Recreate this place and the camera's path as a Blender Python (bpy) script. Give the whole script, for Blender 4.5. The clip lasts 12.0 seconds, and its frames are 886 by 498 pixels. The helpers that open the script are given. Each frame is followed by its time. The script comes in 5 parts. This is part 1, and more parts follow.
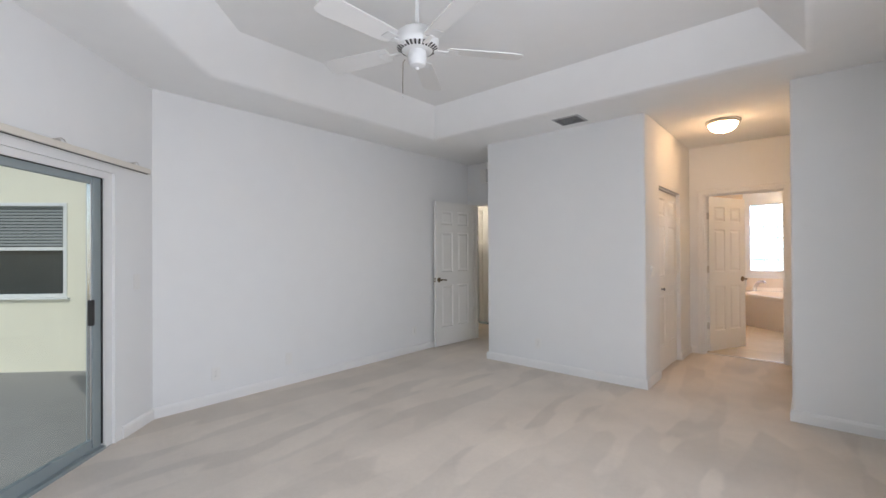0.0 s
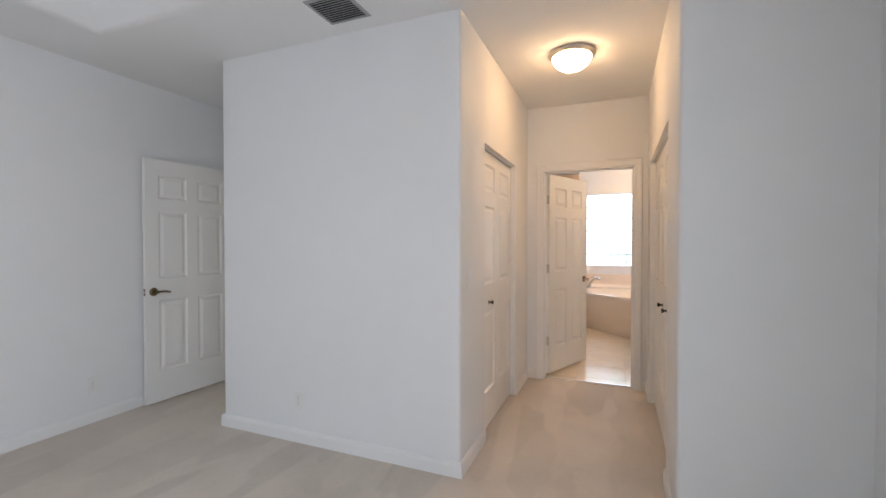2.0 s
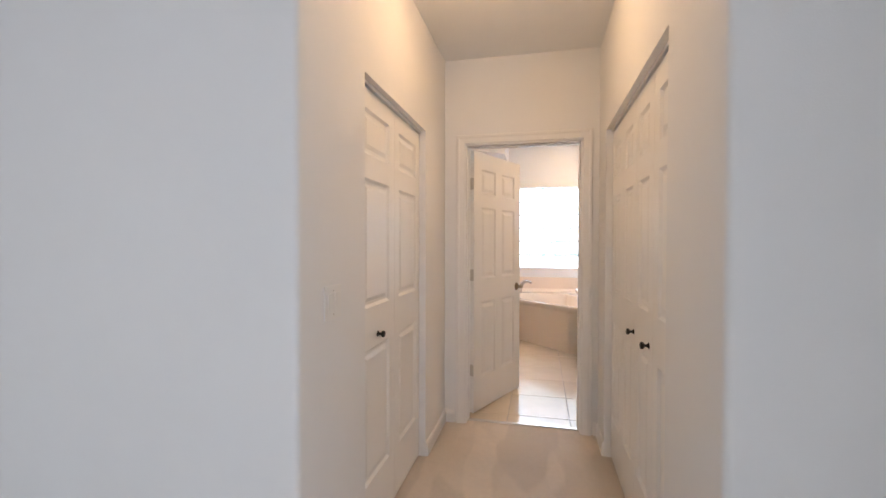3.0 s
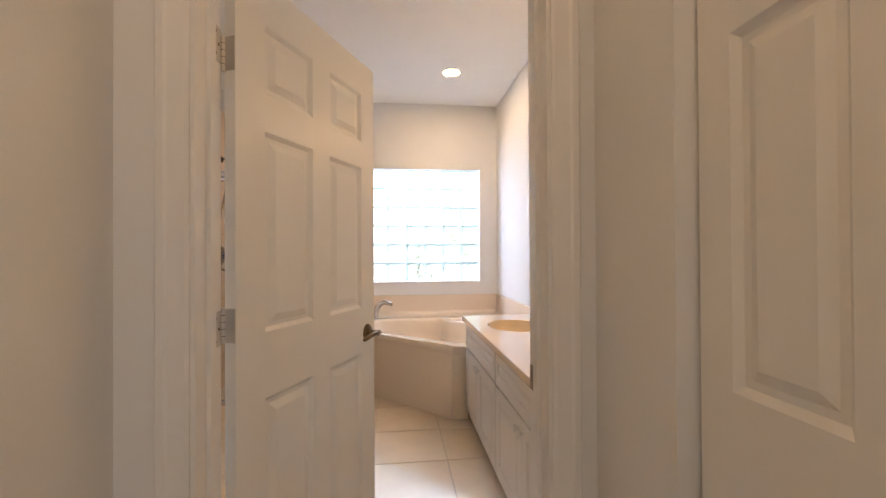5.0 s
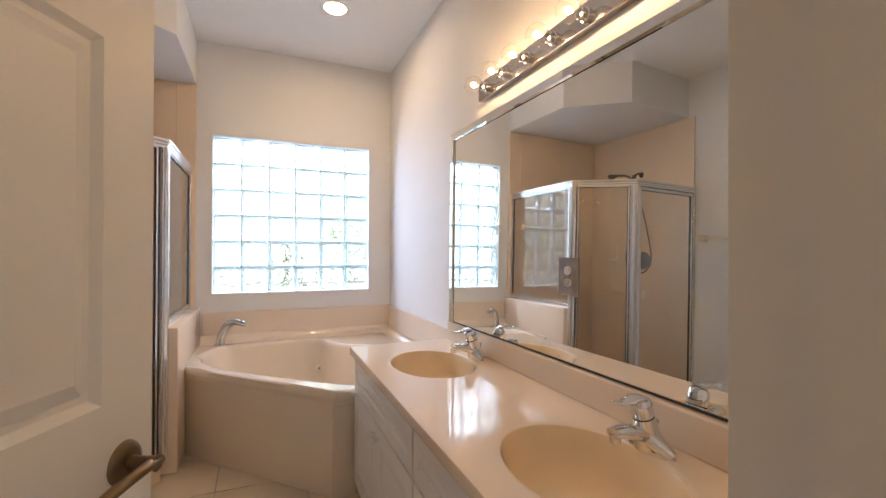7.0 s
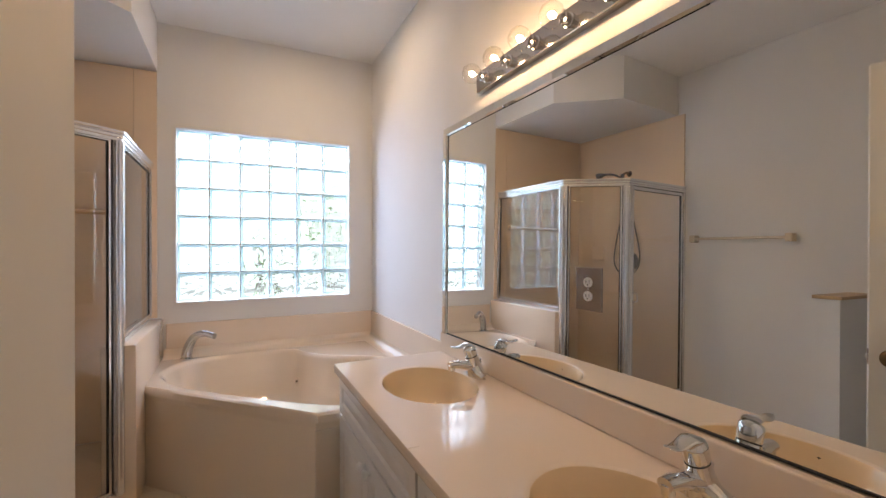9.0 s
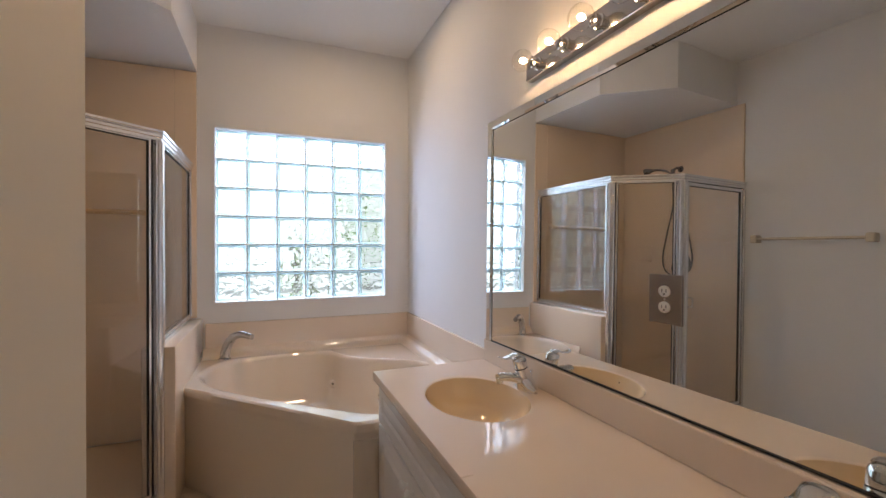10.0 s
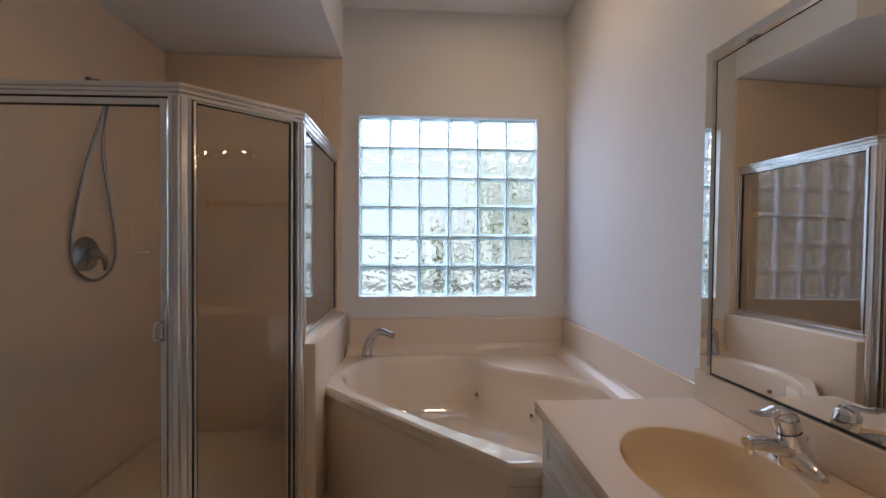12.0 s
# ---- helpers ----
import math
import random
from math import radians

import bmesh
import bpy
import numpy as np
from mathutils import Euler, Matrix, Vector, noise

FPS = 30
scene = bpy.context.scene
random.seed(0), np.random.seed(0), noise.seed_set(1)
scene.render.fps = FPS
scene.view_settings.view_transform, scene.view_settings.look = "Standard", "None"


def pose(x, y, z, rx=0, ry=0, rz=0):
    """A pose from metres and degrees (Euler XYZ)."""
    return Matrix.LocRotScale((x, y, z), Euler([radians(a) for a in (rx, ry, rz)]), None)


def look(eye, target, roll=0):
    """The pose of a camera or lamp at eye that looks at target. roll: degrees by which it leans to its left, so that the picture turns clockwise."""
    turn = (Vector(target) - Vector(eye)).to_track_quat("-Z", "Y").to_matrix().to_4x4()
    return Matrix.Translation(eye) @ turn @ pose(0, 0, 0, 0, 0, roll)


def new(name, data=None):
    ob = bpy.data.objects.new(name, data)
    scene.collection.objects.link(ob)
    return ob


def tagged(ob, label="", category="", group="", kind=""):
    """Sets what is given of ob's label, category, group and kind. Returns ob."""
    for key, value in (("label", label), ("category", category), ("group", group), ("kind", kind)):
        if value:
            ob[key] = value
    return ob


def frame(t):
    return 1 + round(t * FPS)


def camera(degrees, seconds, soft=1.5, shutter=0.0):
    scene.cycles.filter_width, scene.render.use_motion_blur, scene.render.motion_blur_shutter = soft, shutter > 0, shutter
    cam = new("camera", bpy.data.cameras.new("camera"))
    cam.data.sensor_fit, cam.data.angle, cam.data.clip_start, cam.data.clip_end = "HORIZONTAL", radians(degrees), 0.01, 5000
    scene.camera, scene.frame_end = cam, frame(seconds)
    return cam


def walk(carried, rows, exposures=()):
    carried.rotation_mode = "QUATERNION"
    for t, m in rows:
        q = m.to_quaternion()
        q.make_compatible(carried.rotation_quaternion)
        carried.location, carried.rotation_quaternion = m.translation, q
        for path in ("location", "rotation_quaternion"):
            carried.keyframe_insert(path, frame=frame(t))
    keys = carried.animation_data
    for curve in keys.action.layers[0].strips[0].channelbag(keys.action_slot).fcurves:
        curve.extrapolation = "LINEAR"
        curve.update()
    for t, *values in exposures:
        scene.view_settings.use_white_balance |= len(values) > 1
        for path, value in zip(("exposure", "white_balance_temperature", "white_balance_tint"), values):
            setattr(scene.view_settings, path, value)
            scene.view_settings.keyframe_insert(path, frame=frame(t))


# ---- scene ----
cam = camera(92.5, 12.0)
PATH = [
    (0, (0.455, 0.233, 1.34), (-0.856, 1.743, 1.351), -0.3),
    (0.5, (0.355, 0.643, 1.311), (-0.846, 2.242, 1.318), -0.3),
    (1, (0.269, 1.149, 1.298), (-0.79, 2.846, 1.291), -0.3),
    (1.5, (0.19, 1.728, 1.327), (-0.723, 3.508, 1.306), -0.4),
    (2, (0.072, 2.329, 1.348), (-0.684, 4.18, 1.318), -0.0),
    (2.5, (0.002, 2.902, 1.329), (-0.597, 4.81, 1.306), -0.0),
    (3, (-0.063, 3.491, 1.333), (-0.507, 5.441, 1.303), 0.1),
    (3.2, (-0.079, 3.713, 1.329), (-0.447, 5.679, 1.295), 0.2),
    (4.8, (-0.15, 5.442, 1.269), (0.005, 7.435, 1.29), -0.1),
    (5, (-0.151, 5.587, 1.269), (0.076, 7.574, 1.284), -0.3),
    (5.5, (-0.131, 5.935, 1.27), (0.274, 7.894, 1.287), 0.3),
    (6, (-0.107, 6.232, 1.27), (0.452, 8.152, 1.279), 0.1),
    (6.5, (-0.075, 6.413, 1.267), (0.611, 8.292, 1.282), 0.2),
    (7, (-0.056, 6.53, 1.286), (0.72, 8.373, 1.296), 0.2),
    (7.5, (-0.067, 6.597, 1.303), (0.791, 8.404, 1.314), 0.1),
    (9.3, (-0.055, 6.777, 1.333), (0.826, 8.572, 1.331), -0.1),
    (9.5, (-0.053, 6.801, 1.338), (0.796, 8.612, 1.334), -0.1),
    (10, (-0.063, 6.886, 1.338), (0.688, 8.74, 1.331), 0.0),
    (10.5, (-0.069, 7.009, 1.34), (0.55, 8.911, 1.326), 0.0),
    (11, (-0.045, 7.166, 1.345), (0.388, 9.118, 1.328), 0.1),
    (11.5, (-0.045, 7.272, 1.325), (0.222, 9.254, 1.307), 0.2),
    (12, (-0.044, 7.354, 1.308), (0.084, 9.349, 1.286), 0.3),
]
EXPOSURES = [(0.0, -0.15, 6450, 10), (2.0, -0.11, 6350, 10), (3.2, -0.07, 6300, 11), (4.8, -0.5, 6850, 10), (7.7, -0.93, 6650, 10), (9.3, -1.15, 6550, 10), (12.0, -1.92, 6400, 11)]
walk(cam, [(t, look(e, g, r)) for t, e, g, r in PATH], EXPOSURES)

# ---------------------------------------------------------------- sky, sun and window light
world = bpy.data.worlds.new("world")
scene.world = world
world.use_nodes = True
wn = world.node_tree.nodes
sky = wn.new("ShaderNodeTexSky")
sky.sky_type, sky.sun_disc = "NISHITA", False
sky.sun_elevation, sky.sun_rotation = radians(48), radians(135)
world.node_tree.links.new(sky.outputs[0], wn["Background"].inputs[0])
wn["Background"].inputs[1].default_value = 0.15

sun = new("sun", bpy.data.lights.new("sun", "SUN"))
sun.data.energy, sun.data.angle, sun.data.color = 1.7, radians(0.5), (1.0, 0.96, 0.90)
sun.matrix_world = look((0, 0, 20), (-0.473 * 20, 0.473 * 20, 20 - 0.743 * 20))


def window_light(name, eye, target, w, h, power, color):
    lamp = new(name, bpy.data.lights.new(name, "AREA"))
    lamp.data.shape, lamp.data.size, lamp.data.size_y = "RECTANGLE", w, h
    lamp.data.energy, lamp.data.color = power, color
    lamp.matrix_world = look(eye, target)


DAY = (0.84, 0.885, 1.0)
window_light("bedroom_window_light", (1.13, 1.0, 1.35), (0, 1.0, 1.35), 2.3, 1.6, 75, DAY)
# unseen lamp outside, above the glass blocks, standing in for sky light
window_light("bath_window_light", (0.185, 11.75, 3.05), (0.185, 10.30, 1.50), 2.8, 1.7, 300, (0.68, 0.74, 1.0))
# added fill lamp, out of view outside, that brightens the tub wall blue
window_light("tub_wall_fill_light", (-1.55, 11.35, 1.75), (0.7, 9.6, 1.2), 1.1, 1.3, 260, (0.58, 0.66, 1.0))

WARM = (1.0, 0.72, 0.44)


# ---------------------------------------------------------------- materials
def mat(name, base, rough=0.5, metal=0.0, var=0.04, scale=6.0, bump=0.0, bscale=80.0, spec=0.5, coat=0.0, stretch=(1, 1, 1), rvar=0.05, island=0.0):
    m = bpy.data.materials.new(name)
    m.use_nodes = True
    t = m.node_tree
    n, l = t.nodes, t.links
    b = n["Principled BSDF"]
    b.inputs["Roughness"].default_value, b.inputs["Metallic"].default_value = rough, metal
    b.inputs["Specular IOR Level"].default_value, b.inputs["Coat Weight"].default_value = spec, coat
    tc = n.new("ShaderNodeTexCoord")
    mp = n.new("ShaderNodeMapping")
    mp.inputs["Scale"].default_value = stretch
    l.new(tc.outputs["Object"], mp.inputs[0])
    n1, n2 = n.new("ShaderNodeTexNoise"), n.new("ShaderNodeTexNoise")
    n1.inputs["Scale"].default_value, n1.inputs["Detail"].default_value = scale, 5
    n2.inputs["Scale"].default_value, n2.inputs["Detail"].default_value = scale * 0.13, 3
    mix = n.new("ShaderNodeMath")
    l.new(mp.outputs[0], n1.inputs[0]), l.new(mp.outputs[0], n2.inputs[0])
    mix.operation = "ADD"
    l.new(n1.outputs[0], mix.inputs[0]), l.new(n2.outputs[0], mix.inputs[1])
    ramp = n.new("ShaderNodeMapRange")
    ramp.inputs[1].default_value, ramp.inputs[2].default_value = 0.6, 1.4
    ramp.inputs[3].default_value, ramp.inputs[4].default_value = 1 - var, 1 + var
    l.new(mix.outputs[0], ramp.inputs[0])
    last = ramp.outputs[0]
    if island:
        info = n.new("ShaderNodeObjectInfo")
        r2 = n.new("ShaderNodeMapRange")
        r2.inputs[3].default_value, r2.inputs[4].default_value = 1 - island, 1 + island
        mul = n.new("ShaderNodeMath")
        mul.operation = "MULTIPLY"
        l.new(info.outputs["Random"], r2.inputs[0]), l.new(r2.outputs[0], mul.inputs[0]), l.new(last, mul.inputs[1])
        last = mul.outputs[0]
    vec = n.new("ShaderNodeVectorMath")
    vec.operation = "SCALE"
    vec.inputs[0].default_value = base
    l.new(last, vec.inputs["Scale"])
    l.new(vec.outputs[0], b.inputs["Base Color"])
    if rvar:
        rr = n.new("ShaderNodeMapRange")
        rr.inputs[3].default_value, rr.inputs[4].default_value = max(0, rough - rvar), min(1, rough + rvar)
        l.new(n1.outputs[0], rr.inputs[0]), l.new(rr.outputs[0], b.inputs["Roughness"])
    if bump:
        n3, bp = n.new("ShaderNodeTexNoise"), n.new("ShaderNodeBump")
        n3.inputs["Scale"].default_value, n3.inputs["Detail"].default_value = bscale, 4
        bp.inputs["Strength"].default_value, bp.inputs["Distance"].default_value = bump, 0.004
        l.new(mp.outputs[0], n3.inputs[0]), l.new(n3.outputs[0], bp.inputs["Height"]), l.new(bp.outputs[0], b.inputs["Normal"])
    return m


def glow(name, color, strength):
    m = bpy.data.materials.new(name)
    m.use_nodes = True
    b = m.node_tree.nodes["Principled BSDF"]
    b.inputs["Base Color"].default_value = (*color, 1)
    b.inputs["Emission Color"].default_value = (*color, 1)
    b.inputs["Emission Strength"].default_value = strength
    return m


def pane_glass(name, tint, gloss=0.5, rough=0.0, haze=0.0, graze=0.9):
    """Thin glass: clear, with a Fresnel mirror and a little film of soap."""
    m = bpy.data.materials.new(name)
    m.use_nodes = True
    t = m.node_tree
    n, l = t.nodes, t.links
    n.remove(n["Principled BSDF"])
    tr, gl, df = n.new("ShaderNodeBsdfTransparent"), n.new("ShaderNodeBsdfGlossy"), n.new("ShaderNodeBsdfDiffuse")
    lw, pw, fr, m1, m2 = n.new("ShaderNodeLayerWeight"), n.new("ShaderNodeMath"), n.new("ShaderNodeMath"), n.new("ShaderNodeMixShader"), n.new("ShaderNodeMixShader")
    nz, rg = n.new("ShaderNodeTexNoise"), n.new("ShaderNodeMapRange")
    tr.inputs[0].default_value, gl.inputs["Roughness"].default_value = (*tint, 1), rough
    df.inputs[0].default_value = (0.6, 0.58, 0.54, 1)
    lw.inputs[0].default_value = 0.5
    pw.operation, fr.operation = "POWER", "MULTIPLY_ADD"
    pw.inputs[1].default_value, fr.inputs[1].default_value, fr.inputs[2].default_value = 3.5, graze, gloss
    l.new(lw.outputs["Facing"], pw.inputs[0]), l.new(pw.outputs[0], fr.inputs[0])
    nz.inputs["Scale"].default_value = 3.0
    rg.inputs[3].default_value, rg.inputs[4].default_value = haze * 0.5, haze * 1.5
    l.new(nz.outputs[0], rg.inputs[0]), l.new(rg.outputs[0], m2.inputs[0])
    l.new(tr.outputs[0], m2.inputs[1]), l.new(df.outputs[0], m2.inputs[2])
    l.new(fr.outputs[0], m1.inputs[0]), l.new(m2.outputs[0], m1.inputs[1]), l.new(gl.outputs[0], m1.inputs[2])
    l.new(m1.outputs[0], n["Material Output"].inputs[0])
    return m


def frosted(name):
    """The frosted border pressed into a glass block: half clear, half scattering what comes through."""
    m = bpy.data.materials.new(name)
    m.use_nodes = True
    n, l = m.node_tree.nodes, m.node_tree.links
    n.remove(n["Principled BSDF"])
    tr, tl, mx, nz, rg = n.new("ShaderNodeBsdfTransparent"), n.new("ShaderNodeBsdfTranslucent"), n.new("ShaderNodeMixShader"), n.new("ShaderNodeTexNoise"), n.new("ShaderNodeMapRange")
    tr.inputs[0].default_value, tl.inputs[0].default_value = (0.64, 0.79, 0.82, 1), (0.76, 0.87, 0.89, 1)
    nz.inputs["Scale"].default_value = 60
    rg.inputs[3].default_value, rg.inputs[4].default_value = 0.25, 0.65
    l.new(nz.outputs[0], rg.inputs[0]), l.new(rg.outputs[0], mx.inputs[0])
    l.new(tr.outputs[0], mx.inputs[1]), l.new(tl.outputs[0], mx.inputs[2]), l.new(mx.outputs[0], n["Material Output"].inputs[0])
    return m


def wavy_glass(name):
    m = bpy.data.materials.new(name)
    m.use_nodes = True
    t = m.node_tree
    n, l = t.nodes, t.links
    b = n["Principled BSDF"]
    b.inputs["Base Color"].default_value = (0.93, 0.98, 0.97, 1)
    b.inputs["Transmission Weight"].default_value, b.inputs["Roughness"].default_value, b.inputs["IOR"].default_value = 1.0, 0.0, 1.25
    tc, info, add = n.new("ShaderNodeTexCoord"), n.new("ShaderNodeObjectInfo"), n.new("ShaderNodeVectorMath")
    add.operation = "MULTIPLY_ADD"
    add.inputs[1].default_value = (1, 1, 1)
    sc = n.new("ShaderNodeVectorMath")
    sc.operation = "SCALE"
    sc.inputs[0].default_value = (31, 17, 43)
    l.new(info.outputs["Random"], sc.inputs["Scale"])
    l.new(tc.outputs["Object"], add.inputs[0]), l.new(sc.outputs[0], add.inputs[2])
    nz, bp = n.new("ShaderNodeTexNoise"), n.new("ShaderNodeBump")
    nz.inputs["Scale"].default_value, nz.inputs["Detail"].default_value, nz.inputs["Distortion"].default_value = 15, 0.8, 1.4
    bp.inputs["Strength"].default_value, bp.inputs["Distance"].default_value = 1.0, 0.015
    l.new(add.outputs[0], nz.inputs[0]), l.new(nz.outputs[0], bp.inputs["Height"]), l.new(bp.outputs[0], b.inputs["Normal"])
    return m


PAINT = mat("white_wall_paint", (0.80, 0.80, 0.79), 0.6, var=0.015, bump=0.10, bscale=220, spec=0.3)
CEIL = mat("ceiling_paint", (0.88, 0.88, 0.87), 0.85, var=0.015, bump=0.25, bscale=160, spec=0.2)
TRIM = mat("trim_enamel", (0.82, 0.81, 0.79), 0.32, var=0.015, bump=0.03, bscale=120)
DOOR = mat("door_enamel", (0.82, 0.81, 0.78), 0.35, var=0.015, bump=0.06, bscale=90, stretch=(1, 1, 0.15))
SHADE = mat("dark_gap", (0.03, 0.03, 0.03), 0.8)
BRONZE = mat("aged_bronze", (0.20, 0.145, 0.085), 0.32, 1.0, var=0.25, scale=25)
BLACKM = mat("oil_rubbed_black", (0.02, 0.018, 0.016), 0.35, 0.6, var=0.3)
NICKEL = mat("satin_nickel", (0.62, 0.59, 0.55), 0.38, 1.0, var=0.1)
# chrome darkened in its base colour, where plain chrome reflects too brightly
DARKCHROME = mat("darkened_chrome", (0.27, 0.265, 0.26), 0.16, 1.0, var=0.08, scale=20)
CHROME = mat("chrome", (0.80, 0.81, 0.83), 0.06, 1.0, var=0.01, rvar=0.03)
BRIGHT = mat("bright_aluminium", (0.78, 0.78, 0.79), 0.20, 1.0, var=0.03, rvar=0.08, stretch=(1, 1, 0.1))
ALU = mat("grey_aluminium_paint", (0.30, 0.35, 0.36), 0.45, 0.2, var=0.05)
WHITEM = mat("white_metal", (0.78, 0.78, 0.77), 0.35, var=0.02)
BLADE = mat("white_fan_blade", (0.76, 0.75, 0.73), 0.45, var=0.03)
PLASTIC = mat("white_plastic", (0.80, 0.79, 0.76), 0.3, var=0.01)
SLOT = mat("dark_slot", (0.03, 0.028, 0.025), 0.6)
STUCCO = mat("cream_stucco", (0.84, 0.80, 0.65), 0.9, var=0.06, scale=9, bump=0.5, bscale=120, spec=0.2)
CONCRETE = mat("patio_concrete", (0.30, 0.29, 0.275), 0.85, var=0.12, scale=5, bump=0.3, bscale=70)
BLIND = mat("blind_slat", (0.30, 0.32, 0.32), 0.6, var=0.08)
DARKPANE = mat("dark_window_pane", (0.045, 0.055, 0.058), 0.08, var=0.1, spec=0.6)
MARBLE = mat("cultured_marble", (0.82, 0.69, 0.555), 0.085, var=0.035, scale=3.0, coat=0.1, rvar=0.03)
BOWL = mat("bowl_almond_marble", (0.87, 0.69, 0.46), 0.06, var=0.03, scale=3.0, coat=0.5, rvar=0.03)
TUBM = mat("tub_acrylic", (0.84, 0.715, 0.57), 0.04, var=0.02, scale=2.0, spec=0.8, coat=1.0, rvar=0.02)
SURROUND = mat("shower_marble_panel", (0.83, 0.665, 0.49), 0.18, var=0.05, scale=2.5, coat=0.2)
CABINET = mat("thermofoil_cabinet", (0.80, 0.77, 0.73), 0.30, var=0.015)
GROUT = mat("grout", (0.54, 0.48, 0.41), 0.9, var=0.15, scale=20, bump=0.3, bscale=200)
TILE = mat("ceramic_floor_tile", (0.74, 0.63, 0.48), 0.13, var=0.06, scale=7, bump=0.03, bscale=40, island=0.03)
BARCREAM = mat("cream_ceramic", (0.72, 0.63, 0.50), 0.25, var=0.04)
BARTAN = mat("almond_ceramic", (0.82, 0.56, 0.30), 0.25, var=0.04)
STEEL = mat("brushed_steel_plate", (0.46, 0.42, 0.39), 0.22, 1.0, var=0.06, stretch=(1, 1, 12), rvar=0.1)
def leaf():
    """A thin leaf that lets half of the light through."""
    m = mat("shrub_leaf", (0.10, 0.13, 0.05), 0.5, var=0.3, scale=12)
    n, l = m.node_tree.nodes, m.node_tree.links
    tl, mx = n.new("ShaderNodeBsdfTranslucent"), n.new("ShaderNodeMixShader")
    tl.inputs[0].default_value = (0.46, 0.54, 0.26, 1)
    mx.inputs[0].default_value = 0.75
    l.new(n["Principled BSDF"].outputs[0], mx.inputs[1]), l.new(tl.outputs[0], mx.inputs[2]), l.new(mx.outputs[0], n["Material Output"].inputs[0])
    return m


LEAF = leaf()
PALEGROUND = mat("pale_ground", (0.78, 0.77, 0.74), 0.9, var=0.1, scale=6)
MIRROR = mat("mirror_silver", (0.90, 0.92, 0.91), 0.005, 1.0, var=0.0, rvar=0)
GLASS = pane_glass("slider_glass", (0.95, 0.98, 0.97), 0.02, 0.0, 0.0, 0.3)
SHGLASS = pane_glass("shower_glass", (0.97, 0.965, 0.95), 0.07, 0.0, 0.009)
BULBGLASS = pane_glass("bulb_glass", (0.98, 0.97, 0.95), 0.05)
BLOCK = wavy_glass("glass_block")
BLOCKRIM = frosted("block_edge_coating")
FILAMENT = glow("filament", (1.0, 0.63, 0.335), 460)
DOME = glow("lit_frosted_bowl", (1.0, 0.62, 0.32), 38)
CANLIT = glow("lit_can_lens", (1.0, 0.68, 0.39), 330)
SCONCE = glow("lit_pendant_glass", (1.0, 0.86, 0.66), 70)
SKYGLOW = glow("bright_sky_backdrop", (0.92, 0.98, 1.0), 2.7)


def carpet():
    m = mat("beige_carpet", (0.69, 0.605, 0.51), 0.95, var=0.05, scale=260, bump=0.7, bscale=420, spec=0.1, rvar=0)
    t = m.node_tree
    n, l = t.nodes, t.links
    tc, mp, nz, rg, mul = n.new("ShaderNodeTexCoord"), n.new("ShaderNodeMapping"), n.new("ShaderNodeTexNoise"), n.new("ShaderNodeMapRange"), n.new("ShaderNodeVectorMath")
    mp.inputs["Rotation"].default_value, mp.inputs["Scale"].default_value = (0, 0, radians(35)), (0.9, 1.3, 1)
    nz.inputs["Scale"].default_value, nz.inputs["Detail"].default_value, nz.inputs["Distortion"].default_value = 1.5, 4, 0.25
    rg.inputs[1].default_value, rg.inputs[2].default_value, rg.inputs[3].default_value, rg.inputs[4].default_value = 0.30, 0.68, 0.90, 1.06
    mul.operation = "SCALE"
    b = n["Principled BSDF"]
    src = b.inputs["Base Color"].links[0].from_socket
    l.new(tc.outputs["Object"], mp.inputs[0]), l.new(mp.outputs[0], nz.inputs[0]), l.new(nz.outputs[0], rg.inputs[0])
    # strokes of the vacuum cleaner: long cells of pile leaning one way or the other
    m2, vo, r2, mm = n.new("ShaderNodeMapping"), n.new("ShaderNodeTexVoronoi"), n.new("ShaderNodeMapRange"), n.new("ShaderNodeMath")
    m2.inputs["Rotation"].default_value, m2.inputs["Scale"].default_value = (0, 0, radians(-28)), (4.6, 1.3, 1)
    vo.inputs["Scale"].default_value = 1.0
    vo.feature, vo.distance = "SMOOTH_F1", "MANHATTAN"
    vo.inputs["Smoothness"].default_value = 0.3
    r2.inputs[1].default_value, r2.inputs[2].default_value, r2.inputs[3].default_value, r2.inputs[4].default_value = 0.1, 0.9, 0.91, 1.06
    sep = n.new("ShaderNodeSeparateColor")
    mm.operation = "MULTIPLY"
    l.new(tc.outputs["Object"], m2.inputs[0]), l.new(m2.outputs[0], vo.inputs["Vector"]), l.new(vo.outputs["Color"], sep.inputs[0])
    l.new(sep.outputs[0], r2.inputs[0]), l.new(r2.outputs[0], mm.inputs[0]), l.new(rg.outputs[0], mm.inputs[1])
    l.new(src, mul.inputs[0]), l.new(mm.outputs[0], mul.inputs["Scale"]), l.new(mul.outputs[0], b.inputs["Base Color"])
    b.inputs["Sheen Weight"].default_value = 0.25
    return m


CARPET = carpet()


# ---------------------------------------------------------------- building helpers
def finish(bm, name, material, smooth=None):
    bmesh.ops.recalc_face_normals(bm, faces=bm.faces)
    me = bpy.data.meshes.new(name)
    bm.to_mesh(me)
    bm.free()
    me.materials.append(material)
    if smooth is not None:
        me.shade_smooth()
        me.set_sharp_from_angle(angle=radians(smooth))
    return me


def thing(name, label, category, group="", kind="", at=None):
    ob = tagged(new(name), label, category, group, kind)
    ob.empty_display_size = 0.1
    if at is not None:
        ob.matrix_world = at
    return ob


def part(name, bm, material, parent=None, label="", smooth=None, at=None):
    ob = new(name, finish(bm, name, material, smooth))
    if parent is not None:
        ob.parent = parent
    if at is not None:
        ob.matrix_basis = at
    if label:
        ob["label"] = label
    return ob


